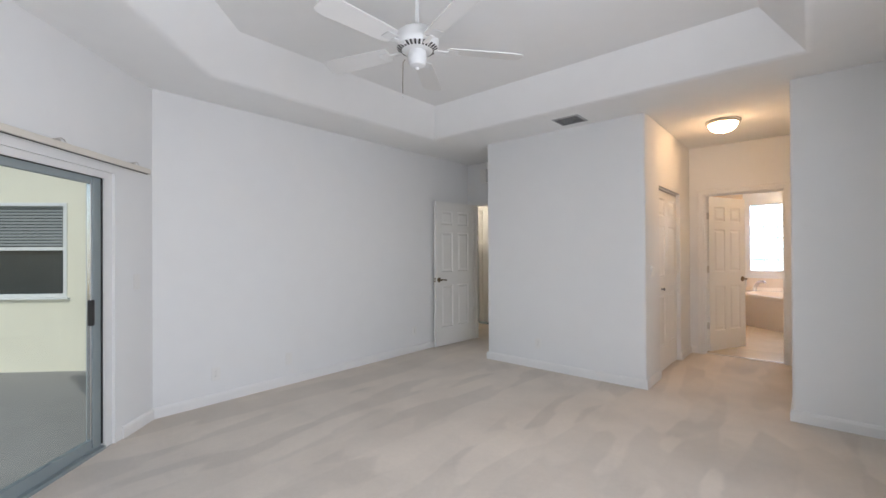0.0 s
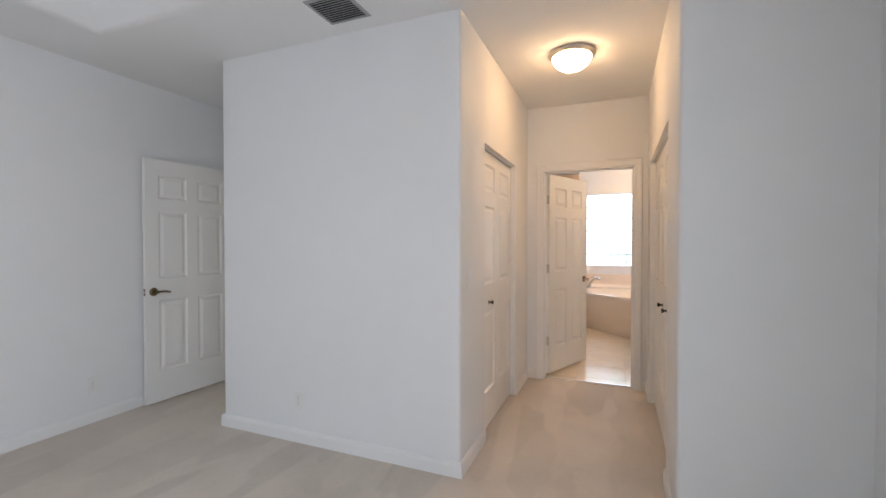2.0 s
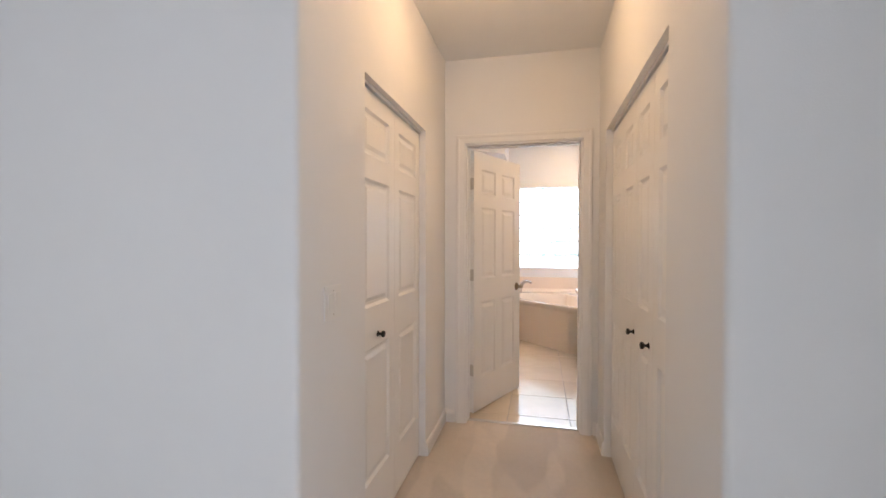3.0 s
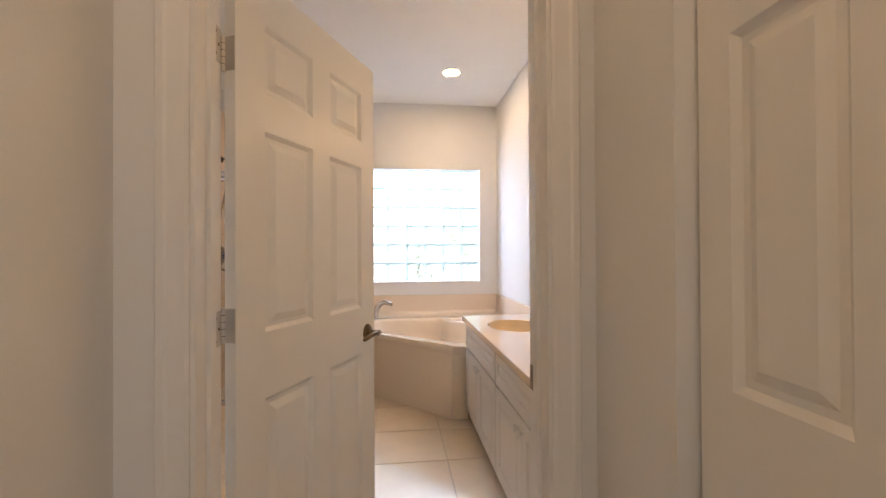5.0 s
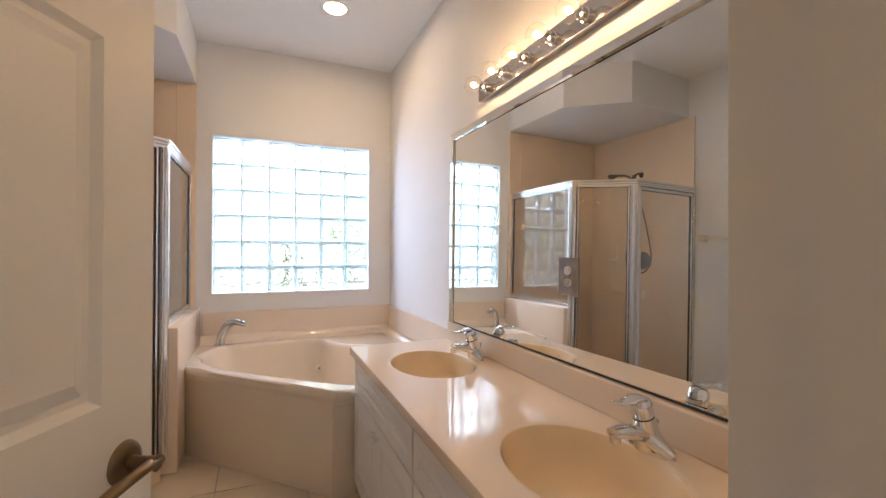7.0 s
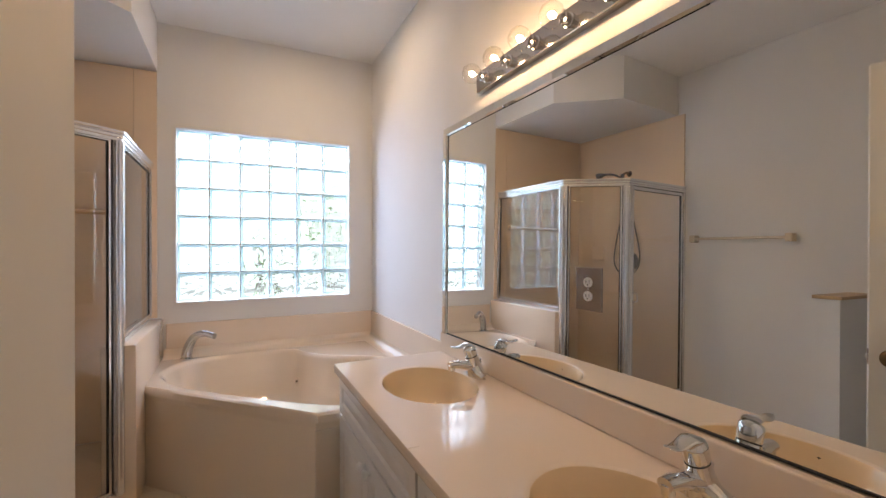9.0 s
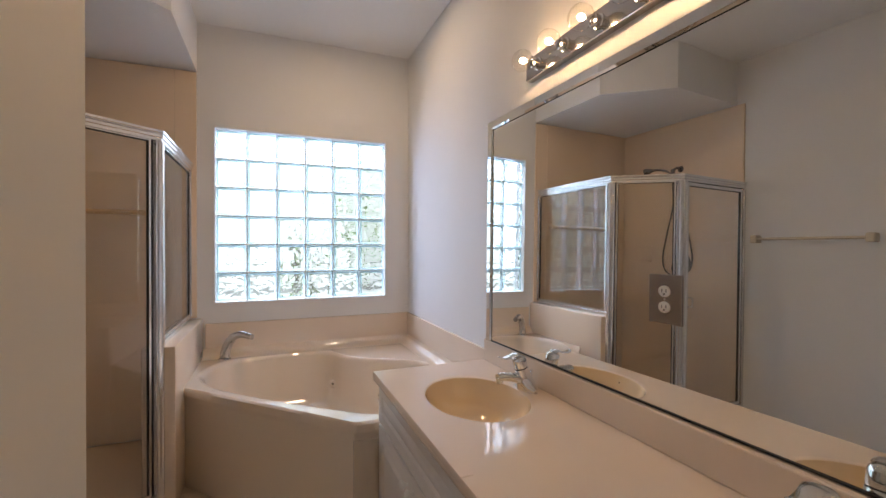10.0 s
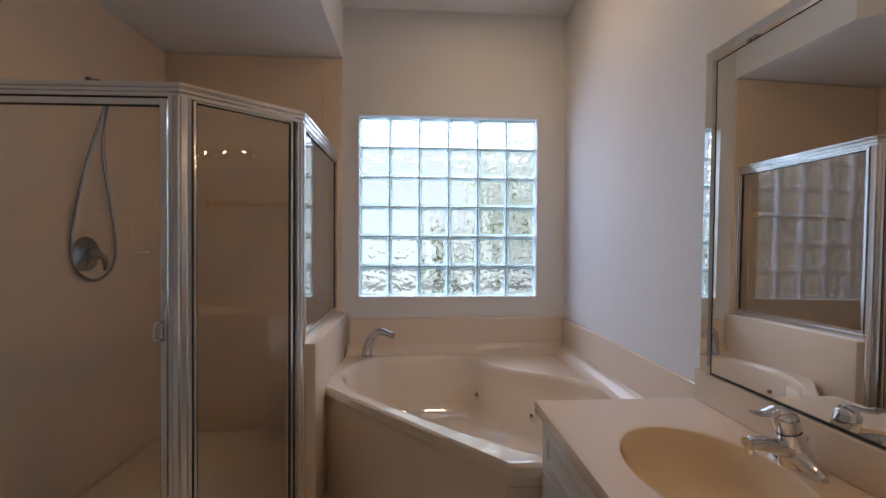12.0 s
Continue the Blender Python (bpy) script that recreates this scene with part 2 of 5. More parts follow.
def struct(name, bm, material, label, category, smooth=None):
    return tagged(part(name, bm, material, None, "", smooth), label, category, "", "structure")


def box(bm, x0, x1, y0, y1, z0, z1, bev=0.0, m=None):
    vs = [bm.verts.new((x, y, z)) for x in (x0, x1) for y in (y0, y1) for z in (z0, z1)]
    fs = [bm.faces.new([vs[i] for i in q]) for q in ((0, 1, 3, 2), (4, 6, 7, 5), (0, 4, 5, 1), (2, 3, 7, 6), (0, 2, 6, 4), (1, 5, 7, 3))]
    if bev:
        es = {e for f in fs for e in f.edges}
        r = bmesh.ops.bevel(bm, geom=list(es), offset=bev, segments=2, affect="EDGES", profile=0.5)
        vs = list({v for f in r["faces"] for v in f.verts} | {v for v in vs if v.is_valid})
    if m is not None:
        bmesh.ops.transform(bm, matrix=m, verts=[v for v in vs if v.is_valid])
    return bm


def B(*a, **k):
    return box(bmesh.new(), *a, **k)


def prism(bm, pts, z0, z1):
    lo, hi = [bm.verts.new((x, y, z0)) for x, y in pts], [bm.verts.new((x, y, z1)) for x, y in pts]
    bm.faces.new(lo[::-1]), bm.faces.new(hi)
    for i in range(len(pts)):
        j = (i + 1) % len(pts)
        bm.faces.new((lo[i], lo[j], hi[j], hi[i]))
    return bm


def sweep(bm, path, prof, m=Matrix(), closed=False):
    """A profile of (offset to the left, height) along a flat path with mitred corners."""
    n, rings = len(path), []
    for i, p in enumerate(path):
        p = Vector(p)
        a = (p - Vector(path[i - 1])).normalized() if i or closed else None
        b = (Vector(path[(i + 1) % n]) - p).normalized() if i < n - 1 or closed else None
        a, b = a or b, b or a
        na, nb = Vector((-a.y, a.x)), Vector((-b.y, b.x))
        mi = (na + nb) / (1 + na.dot(nb))
        rings.append([bm.verts.new(m @ Vector((p.x + mi.x * d, p.y + mi.y * d, h))) for d, h in prof])
    k = len(prof)
    for i in range(n if closed else n - 1):
        r, s = rings[i], rings[(i + 1) % n]
        for j in range(k):
            bm.faces.new((r[j], r[(j + 1) % k], s[(j + 1) % k], s[j]))
    if not closed:
        bm.faces.new(rings[0]), bm.faces.new(rings[-1][::-1])
    return bm


def lathe(bm, prof, n=24, m=Matrix()):
    rings = []
    for r, z in prof:
        if r < 1e-5:
            rings.append([bm.verts.new(m @ Vector((0, 0, z)))])
        else:
            rings.append([bm.verts.new(m @ Vector((r * math.cos(2 * math.pi * i / n), r * math.sin(2 * math.pi * i / n), z))) for i in range(n)])
    for a, b in zip(rings, rings[1:]):
        for i in range(n):
            j = (i + 1) % n
            q = [a[i % len(a)], a[j % len(a)], b[j % len(b)], b[i % len(b)]]
            q = list(dict.fromkeys(q))
            if len(q) > 2:
                bm.faces.new(q)
    for r in (rings[0], rings[-1]):
        if len(r) > 2:
            bm.faces.new(r)
    return bm


def tube(bm, pts, radii, n=12, flat=1.0):
    """A round (or flattened) bar along points."""
    pts = [Vector(p) for p in pts]
    if not isinstance(radii, (list, tuple)):
        radii = [radii] * len(pts)
    rings, up = [], None
    for i, p in enumerate(pts):
        d = (pts[min(i + 1, len(pts) - 1)] - pts[max(i - 1, 0)]).normalized()
        if up is None:
            up = Vector((0, 0, 1)) if abs(d.z) < 0.9 else Vector((0, 1, 0))
        side = d.cross(up).normalized()
        up = side.cross(d).normalized()
        rings.append([bm.verts.new(p + radii[i] * (side * math.cos(2 * math.pi * k / n) + up * flat * math.sin(2 * math.pi * k / n))) for k in range(n)])
    for a, b in zip(rings, rings[1:]):
        for k in range(n):
            bm.faces.new((a[k], a[(k + 1) % n], b[(k + 1) % n], b[k]))
    bm.faces.new(rings[0][::-1]), bm.faces.new(rings[-1])
    return bm


def bend(points, steps=8):
    """A smooth curve through points (Catmull-Rom)."""
    p = [Vector(q) for q in points]
    p = [2 * p[0] - p[1]] + p + [2 * p[-1] - p[-2]]
    out = []
    for i in range(1, len(p) - 2):
        for k in range(steps):
            t = k / steps
            out.append(0.5 * (2 * p[i] + (p[i + 1] - p[i - 1]) * t + (2 * p[i - 1] - 5 * p[i] + 4 * p[i + 1] - p[i + 2]) * t * t + (3 * p[i] - p[i - 1] - 3 * p[i + 1] + p[i + 2]) * t ** 3))
    out.append(p[-2])
    return out


def bullnose(bm, corners, r=0.022):
    """Rounds the upright edges at the given plan points."""
    es = [e for e in bm.edges if all(any(abs(v.co.x - x) + abs(v.co.y - y) < 1e-4 for x, y in corners) for v in e.verts) and abs(e.verts[0].co.z - e.verts[1].co.z) > 0.1]
    bmesh.ops.bevel(bm, geom=es, offset=r, segments=5, affect="EDGES", profile=0.5)
    return bm


# ---------------------------------------------------------------- the large structure
H_BED, H_TRAY, H_BATH = 2.67, 2.97, 2.92
S = math.sqrt(0.5)

bm = B(-3.68, -3.56, 1.28, 5.57, 0, 2.75)
struct("wall_west", bm, PAINT, "long white painted bedroom wall", "wall")

# the diagonal wall with the sliding door: u runs along it, w outwards
DIAG = Matrix(((S, -S, 0, -3.56), (-S, -S, 0, 1.28), (0, 0, 1, 0), (0, 0, 0, 1)))
U0, U1, SLIDE_H = 0.43, 2.26, 1.90
bm = bmesh.new()
for a in ((-0.05, U0, 0, 0.16, 0, 2.75), (U1, 2.72, 0, 0.16, 0, 2.75), (U0, U1, 0, 0.16, SLIDE_H, 2.75)):
    box(bm, *a, m=DIAG)
struct("wall_diagonal", bm, PAINT, "white angled wall with a sliding glass door opening", "wall")

bm = B(-1.70, 1.15, -0.72, -0.60, 0, 2.75)
struct("wall_south", bm, PAINT, "white painted wall closing the bedroom", "wall")
bm = bmesh.new()
for a in ((-0.60, -0.2, 0, 2.75), (2.2, 4.65, 0, 2.75), (-0.2, 2.2, 0, 0.5), (-0.2, 2.2, 2.2, 2.75)):
    box(bm, 1.03, 1.15, *a)
struct("wall_east", bm, PAINT, "white painted bedroom side wall with a window", "wall")
bm = bullnose(B(0.335, 1.15, 4.53, 4.65, 0, 2.75), [(0.335, 4.53)])
struct("wall_north_east", bm, PAINT, "white painted wall beside the hallway to the bath", "wall", 50)

bm = bmesh.new()
box(bm, -2.60, -0.87, 4.60, 4.72, 0, 2.75)
box(bm, -2.60, -2.48, 4.72, 5.45, 0, 2.75)
bullnose(bm, [(-2.60, 4.60)])
struct("wall_closet_block", bm, PAINT, "white painted closet block that juts into the bedroom", "wall", 50)

# dressing hallway
CL0, CL1, CLH = 5.09, 6.025, 2.02
CR0, CR1, CRH = 4.98, 6.275, 2.03
bm = bmesh.new()
for a in ((4.60, CL0, 0, 2.75), (CL1, 6.57, 0, 2.75), (CL0, CL1, CLH, 2.75)):
    box(bm, -0.87, -0.75, *a)
bullnose(bm, [(-0.75, 4.60)])
struct("wall_hallway_west", bm, PAINT, "white hallway wall with a closet opening", "wall", 50)
bm = bmesh.new()
for a in ((4.65, CR0, 0, 2.75), (CR1, 6.57, 0, 2.75), (CR0, CR1, CRH, 2.75)):
    box(bm, 0.335, 0.455, *a)
struct("wall_hallway_east", bm, PAINT, "white hallway wall with a wide closet opening", "wall")
bm = bmesh.new()
box(bm, -1.6, -1.5, 4.72, 6.57, 0, 2.75)
box(bm, 1.15, 1.27, 4.65, 6.57, 0, 2.75)
struct("wall_closet_backs", bm, PAINT, "plain white closet back walls", "wall")

DX0, DX1, DH = -0.598, 0.228, 2.055
bm = bmesh.new()
for a in ((-1.84, DX0, 0, 3.0), (DX1, 1.27, 0, 3.0), (DX0, DX1, DH, 3.0)):
    box(bm, *a[:2], 6.57, 6.705, *a[2:])
struct("wall_bath_south", bm, PAINT, "white wall with the bathroom doorway", "wall")

# entry alcove and the hall behind it
EX0, EX1, EH = -3.47, -2.66, 2.05
bm = bmesh.new()
for a in ((-3.56, EX0, 0, 2.75), (EX1, -2.48, 0, 2.75), (EX0, EX1, EH, 2.75)):
    box(bm, *a[:2], 5.45, 5.57, *a[2:])
struct("wall_entry", bm, PAINT, "white wall with the bedroom entry doorway", "wall")
bm = bmesh.new()
box(bm, -6.6, -2.36, 6.85, 6.97, 0, 2.75)
box(bm, -2.48, -2.36, 5.57, 6.85, 0, 2.75)
box(bm, -6.72, -6.6, 5.45, 6.97, 0, 2.75)
box(bm, -6.6, -3.68, 5.45, 5.57, 0, 2.75)
struct("wall_hall", bm, PAINT, "white walls of the hall beyond the bedroom door", "wall")

# bathroom
WX0, WX1, WZ0, WZ1, WY = -0.455, 0.825, 0.925, 2.212, 10.30
bm = B(-1.84, -1.72, 6.705, 10.30, 0, 3.0)
struct("wall_bath_west", bm, PAINT, "white bathroom wall with a towel bar", "wall")
bm = bmesh.new()
for a in ((-1.84, WX0, 0, 3.0), (WX1, 1.13, 0, 3.0), (WX0, WX1, 0, WZ0), (WX0, WX1, WZ1, 3.0)):
    box(bm, *a[:2], WY, WY + 0.2, *a[2:])
struct("wall_bath_north", bm, PAINT, "white bathroom wall with the glass block window", "wall")
bm = B(0.935, 1.13, 6.705, 8.725, 0, 3.0)
struct("wall_vanity", bm, PAINT, "white bathroom wall behind the mirror", "wall")
bm = B(1.005, 1.13, 8.725, 10.30, 0, 3.0)
struct("wall_tub", bm, PAINT, "white bathroom wall beside the corner tub", "wall")

# floors
bm = B(-6.7, 1.3, 5.4, 6.625, -0.12, 0.0)
prism(bm, [(-3.64, 1.34), (-1.60, -0.70), (1.3, -0.70), (1.3, 5.4), (-3.64, 5.4)], -0.12, 0.0)
struct("floor_carpet", bm, CARPET, "beige cut-pile carpet with vacuum and foot marks", "carpet")
bm = B(-1.84, 1.13, 6.629, 10.4, -0.12, -0.004)
bath_floor = struct("floor_bath", bm, GROUT, "square cream ceramic tiles with grey grout", "tile floor")
bm = B(DX0 + 0.02, DX1 - 0.02, 6.615, 6.645, -0.002, 0.010, 0.004)
struct("trim_threshold", bm, NICKEL, "thin metal carpet strip at the bathroom doorway", "threshold")

# ceilings
TRAY = [(-2.97, 1.51), (-1.47, 0.01), (0.45, 0.01), (0.45, 4.02), (-2.97, 4.02)]
TOP = [(-2.72, 1.61), (-1.37, 0.26), (0.20, 0.26), (0.20, 3.77), (-2.72, 3.77)]
OUT = [(-3.7, 1.20), (-1.75, -0.75), (1.3, -0.75), (1.3, 6.66), (-3.7, 6.66)]
bm = bmesh.new()


def loop(pts, z):
    vs = [bm.verts.new((x, y, z)) for x, y in pts]
    return vs, [bm.edges.new((vs[i], vs[(i + 1) % len(vs)])) for i in range(len(vs))]


va, ea = loop(OUT, H_BED)
vb, eb = loop(TRAY, H_BED)
vc, ec = loop(TOP, H_TRAY)
bmesh.ops.triangle_fill(bm, edges=ea + eb, use_beauty=True)
for i in range(5):
    j = (i + 1) % 5
    bm.faces.new((vb[i], vb[j], vc[j], vc[i]))
bm.faces.new(vc)
rims = {e for e in bm.edges if any(v in vb or v in vc for v in e.verts) and all(v in vb or v in vc for v in e.verts) and len(e.link_faces) == 2 and e.calc_face_angle(0) > 0.1}
bmesh.ops.bevel(bm, geom=list(rims), offset=0.03, segments=3, affect="EDGES", profile=0.5)
box(bm, -3.9, 1.5, -0.9, 6.6, 3.05, 3.15)
struct("ceiling_bedroom", bm, CEIL, "white tray ceiling with sloped sides and flat border", "ceiling", 35)
bm = B(-6.72, -3.70, 5.4, 7.0, 2.6, 2.72)
box(bm, -3.70, -2.3, 6.66, 7.0, 2.6, 2.72)
struct("ceiling_hall", bm, CEIL, "white hall ceiling", "ceiling")
bm = B(-1.72, 1.005, 6.705, 10.3, H_BATH, 3.04)
struct("ceiling_bath", bm, CEIL, "white bathroom ceiling", "ceiling")
SOFF = [(-1.72, 9.14), (-0.95, 9.10), (-0.545, 9.47), (-0.545, 10.30), (-1.72, 10.30)]
bm = prism(bmesh.new(), SOFF, 2.57, H_BATH)
struct("ceiling_shower_soffit", bm, PAINT, "dropped white soffit over the corner shower", "soffit")


# ---------------------------------------------------------------- baseboards and casings
BASE = [(0, 0), (0.014, 0), (0.014, 0.065), (0.009, 0.082), (0.004, 0.088), (0, 0.088)]


def baseboard(path):
    bm = sweep(bmesh.new(), path, [(d, h) for d, h in BASE])
    struct("baseboard", bm, TRIM, "low white painted baseboard", "baseboard")


baseboard([(-0.75, CL0 - 0.005), (-0.75, 4.60), (-2.60, 4.60), (-2.60, 5.43)])
baseboard([(-3.56, 5.43), (-3.56, 1.28), (-3.56 + S * (U0 - 0.07), 1.28 - S * (U0 - 0.07))])
baseboard([(-3.56 + S * (U1 + 0.07), 1.28 - S * (U1 + 0.07)), (-1.68, -0.60), (1.03, -0.60), (1.03, 4.53), (0.335, 4.53), (0.335, CR0 - 0.005)])
baseboard([(0.335, CR1 + 0.005), (0.335, 6.57), (DX1 + 0.075, 6.57)])
baseboard([(DX0 - 0.075, 6.57), (-0.75, 6.57), (-0.75, CL1 + 0.005)])
baseboard([(-1.72, 8.98), (-1.72, 6.705), (DX0 - 0.075, 6.705)])

CASE = [(0.004, 0), (0.004, 0.008), (0.012, 0.013), (0.045, 0.016), (0.052, 0.020), (0.066, 0.020), (0.070, 0.016), (0.070, 0)]


def casing(name, x0, x1, h, m, label):
    """Moulded trim round three sides of an opening, x to the right, y up and z out of the wall."""
    bm = sweep(bmesh.new(), [(x0, 0), (x0, h), (x1, h), (x1, 0)], CASE, m)
    struct(name, bm, TRIM, label, "casing")


def on_south_face(y):  # a wall seen from the south
    return Matrix(((1, 0, 0, 0), (0, 0, -1, y), (0, 1, 0, 0), (0, 0, 0, 1)))


def on_north_face(y):
    return Matrix(((-1, 0, 0, 0), (0, 0, 1, y), (0, 1, 0, 0), (0, 0, 0, 1)))


casing("trim_bath_door", DX0 + 0.008, DX1 - 0.008, DH - 0.008, on_south_face(6.57), "white moulded casing round the bathroom doorway")
casing("trim_bath_door_inside", -DX1 + 0.008, -DX0 - 0.008, DH - 0.008, on_north_face(6.705), "white moulded casing inside the bathroom doorway")
casing("trim_entry_door", EX0 + 0.008, EX1 - 0.008, EH - 0.008, on_south_face(5.45), "white moulded casing round the bedroom doorway")


def jamb(name, x0, x1, h, y0, y1, stop):
    bm = bmesh.new()
    box(bm, x0, x0 + 0.014, y0, y1, 0, h - 0.014)
    box(bm, x1 - 0.014, x1, y0, y1, 0, h - 0.014)
    box(bm, x0, x1, y0, y1, h - 0.014, h)
    box(bm, x0 + 0.014, x0 + 0.024, stop, stop + 0.03, 0, h - 0.014)
    box(bm, x1 - 0.024, x1 - 0.014, stop, stop + 0.03, 0, h - 0.014)
    box(bm, x0 + 0.024, x1 - 0.024, stop, stop + 0.03, h - 0.024, h - 0.014)
    struct(name, bm, TRIM, "white painted door jamb with a stop", "jamb")


jamb("trim_bath_jamb", DX0, DX1, DH, 6.568, 6.707, 6.625)
jamb("trim_entry_jamb", EX0, EX1, EH, 5.448, 5.572, 5.52)
bm = B(DX1 - 0.0165, DX1 - 0.0135, 6.675, 6.701, 0.90, 0.965)
struct("trim_strike_plate", bm, BRONZE, "bronze strike plate on the door jamb", "strike plate")


# ---------------------------------------------------------------- doors
def lever_set(parent, x, z, y, side, toward, label="aged bronze lever handle"):
    """A lever on the face at y; side is the way out of the face, toward the way the lever points."""
    rot = Matrix.Translation((x, y, z)) @ pose(0, 0, 0, -90 * side, 0, 0)
    h = part("handle", lathe(bmesh.new(), [(0.0, 0.012), (0.02, 0.012), (0.030, 0.008), (0.034, 0.003), (0.035, 0.0)], 28, rot), BRONZE, parent, label, 40)
    part("neck", lathe(bmesh.new(), [(0.013, 0.008), (0.011, 0.02), (0.011, 0.05), (0.0135, 0.056), (0.0, 0.058)], 18, rot), BRONZE, h, "", 40)
    pts = bend([(x - toward * 0.014, y + side * 0.048, z), (x + toward * 0.03, y + side * 0.052, z + 0.002), (x + toward * 0.075, y + side * 0.050, z - 0.002), (x + toward * 0.112, y + side * 0.046, z - 0.010)], 5)
    part("lever", tube(bmesh.new(), pts, [0.0105] * (len(pts) - 3) + [0.010, 0.009, 0.006], 12, 0.8), BRONZE, h, "", 50)


def leaf_mesh(w, h, t, cells, depth=0.011, lip=0.012):
    """A moulded leaf: recessed panel fields on both faces."""
    bm = bmesh.new()
    xs = sorted({0, w} | {c[0] for c in cells} | {c[1] for c in cells})
    zs = sorted({0, h} | {c[2] for c in cells} | {c[3] for c in cells})
    for s in (-1, 1):
        y = s * t / 2
        grid = {(x, z): bm.verts.new((x, y, z)) for x in xs for z in zs}
        for x0, x1 in zip(xs, xs[1:]):
            for z0, z1 in zip(zs, zs[1:]):
                q = [grid[x0, z0], grid[x1, z0], grid[x1, z1], grid[x0, z1]]
                if any(c[0] <= x0 and x1 <= c[1] and c[2] <= z0 and z1 <= c[3] for c in cells):
                    i = [bm.verts.new((x, y - s * depth, z)) for x, z in ((x0 + lip, z0 + lip), (x1 - lip, z0 + lip), (x1 - lip, z1 - lip), (x0 + lip, z1 - lip))]
                    for k in range(4):
                        bm.faces.new((q[k], q[(k + 1) % 4], i[(k + 1) % 4], i[k]))
                    bm.faces.new(i)
                else:
                    bm.faces.new(q)
    for a, b in (((0, 0), (w, 0)), ((w, 0), (w, h)), ((w, h), (0, h)), ((0, h), (0, 0))):
        bm.faces.new([bm.verts.new((p[0], y, p[1])) for p, y in ((a, -t / 2), (b, -t / 2), (b, t / 2), (a, t / 2))])
    bmesh.ops.remove_doubles(bm, verts=bm.verts, dist=0.0001)
    return bm


def raised_panel(x0, x1, z0, z1, y, s, rise=0.008, slope=0.028):
    bm = bmesh.new()
    lo = [bm.verts.new((x, y, z)) for x, z in ((x0, z0), (x1, z0), (x1, z1), (x0, z1))]
    hi = [bm.verts.new((x, y + s * rise, z)) for x, z in ((x0 + slope, z0 + slope), (x1 - slope, z0 + slope), (x1 - slope, z1 - slope), (x0 + slope, z1 - slope))]
    bm.faces.new(lo), bm.faces.new(hi)
    for k in range(4):
        bm.faces.new((lo[k], lo[(k + 1) % 4], hi[(k + 1) % 4], hi[k]))
    return bm


ROWS = ((0.255, 0.85), (1.035, 1.60), (1.705, 1.90))


def panel_door(name, label, w, m, cols, material=DOOR, h=2.03, t=0.035, category="door", group="", faces=(-1, 1)):
    door = thing(name, label, category, group, "", m)
    cells = [(a, b, z0, z1) for a, b in cols for z0, z1 in ROWS]
    leaf = part("leaf", leaf_mesh(w, h, t, cells), material, door)
    for a, b, z0, z1 in cells:
        for s in faces:
            part("panel", raised_panel(a + 0.022, b - 0.022, z0 + 0.022, z1 - 0.022, s * (t / 2 - 0.0115), s, 0.010, 0.024), material, leaf)
    return door


def hinge(door, z, side):
    """A butt hinge at the leaf's hinge edge."""
    h = part("hinge", lathe(bmesh.new(), [(0.0, -0.046), (0.0065, -0.045), (0.0065, 0.045), (0.0, 0.046)], 12, Matrix.Translation((-0.004, side * 0.020, z))), NICKEL, door, "worn satin metal butt hinge", 40)
    part("hinge_plate", B(-0.0025, -0.0005, -0.017, 0.015, z - 0.044, z + 0.044), NICKEL, h)
    for k in (-0.027, -0.009, 0.009, 0.027):
        part("knuckle_gap", lathe(bmesh.new(), [(0.0062, -0.0006), (0.0068, -0.0006), (0.0068, 0.0006), (0.0062, 0.0006)], 12, Matrix.Translation((-0.004, side * 0.020, z + k))), SLOT, h)
    return h


SIX = lambda w: ((0.107, w / 2 - 0.05), (w / 2 + 0.05, w - 0.107))

# the bathroom door, standing open into the bathroom
ang = 65.5
W_B = 0.765
bath_door = panel_door("door", "white six-panel door standing open into the bathroom", W_B, pose(-0.5725, 6.7375, 0.012, 0, 0, ang), SIX(W_B))
lever_set(bath_door, W_B - 0.062, 0.928, -0.0175, -1, -1)
lever_set(bath_door, W_B - 0.062, 0.928, 0.0175, 1, -1)
part("latch", B(W_B - 0.001, W_B + 0.007, -0.008, 0.008, 0.918, 0.938, 0.002), NICKEL, bath_door)
part("latch_plate", B(W_B, W_B + 0.0015, -0.012, 0.012, 0.90, 0.957), BRONZE, bath_door)
for z in (0.33, 1.07, 1.775):
    hg = hinge(bath_door, z, 1)
    back = bath_door.matrix_world.inverted()
    part("jamb_leaf", B(-0.5842, -0.5822, 6.662, 6.703, z - 0.032, z + 0.056, 0.0008), NICKEL, hg, "worn metal hinge leaf", None, back)
    for dz, y in ((-0.016, 6.674), (0.012, 6.690), (0.040, 6.674)):
        part("screw", lathe(bmesh.new(), [(0.0042, 0.0), (0.0036, 0.0012), (0.0, 0.0013)], 10, Matrix(((0, 0, 1, -0.5822), (1, 0, 0, y), (0, 1, 0, z + dz), (0, 0, 0, 1)))), BRONZE, hg, "", None, back)

# the bedroom entry door, folded back against the long wall
W_E = 0.80
ang = math.degrees(math.atan2(4.60 - 5.41, -3.498 + 3.452))
entry_door = panel_door("door", "white six-panel bedroom door swung open beside the wall", W_E, pose(-3.452, 5.41, 0.012, 0, 0, ang), SIX(W_E))
lever_set(entry_door, W_E - 0.062, 0.928, 0.0175, 1, -1)
lever_set(entry_door, W_E - 0.062, 0.928, -0.0175, -1, -1)
part("latch", B(W_E - 0.001, W_E + 0.007, -0.008, 0.008, 0.918, 0.938, 0.002), NICKEL, entry_door)
part("latch_plate", B(W_E, W_E + 0.0015, -0.012, 0.012, 0.90, 0.957), BRONZE, entry_door)
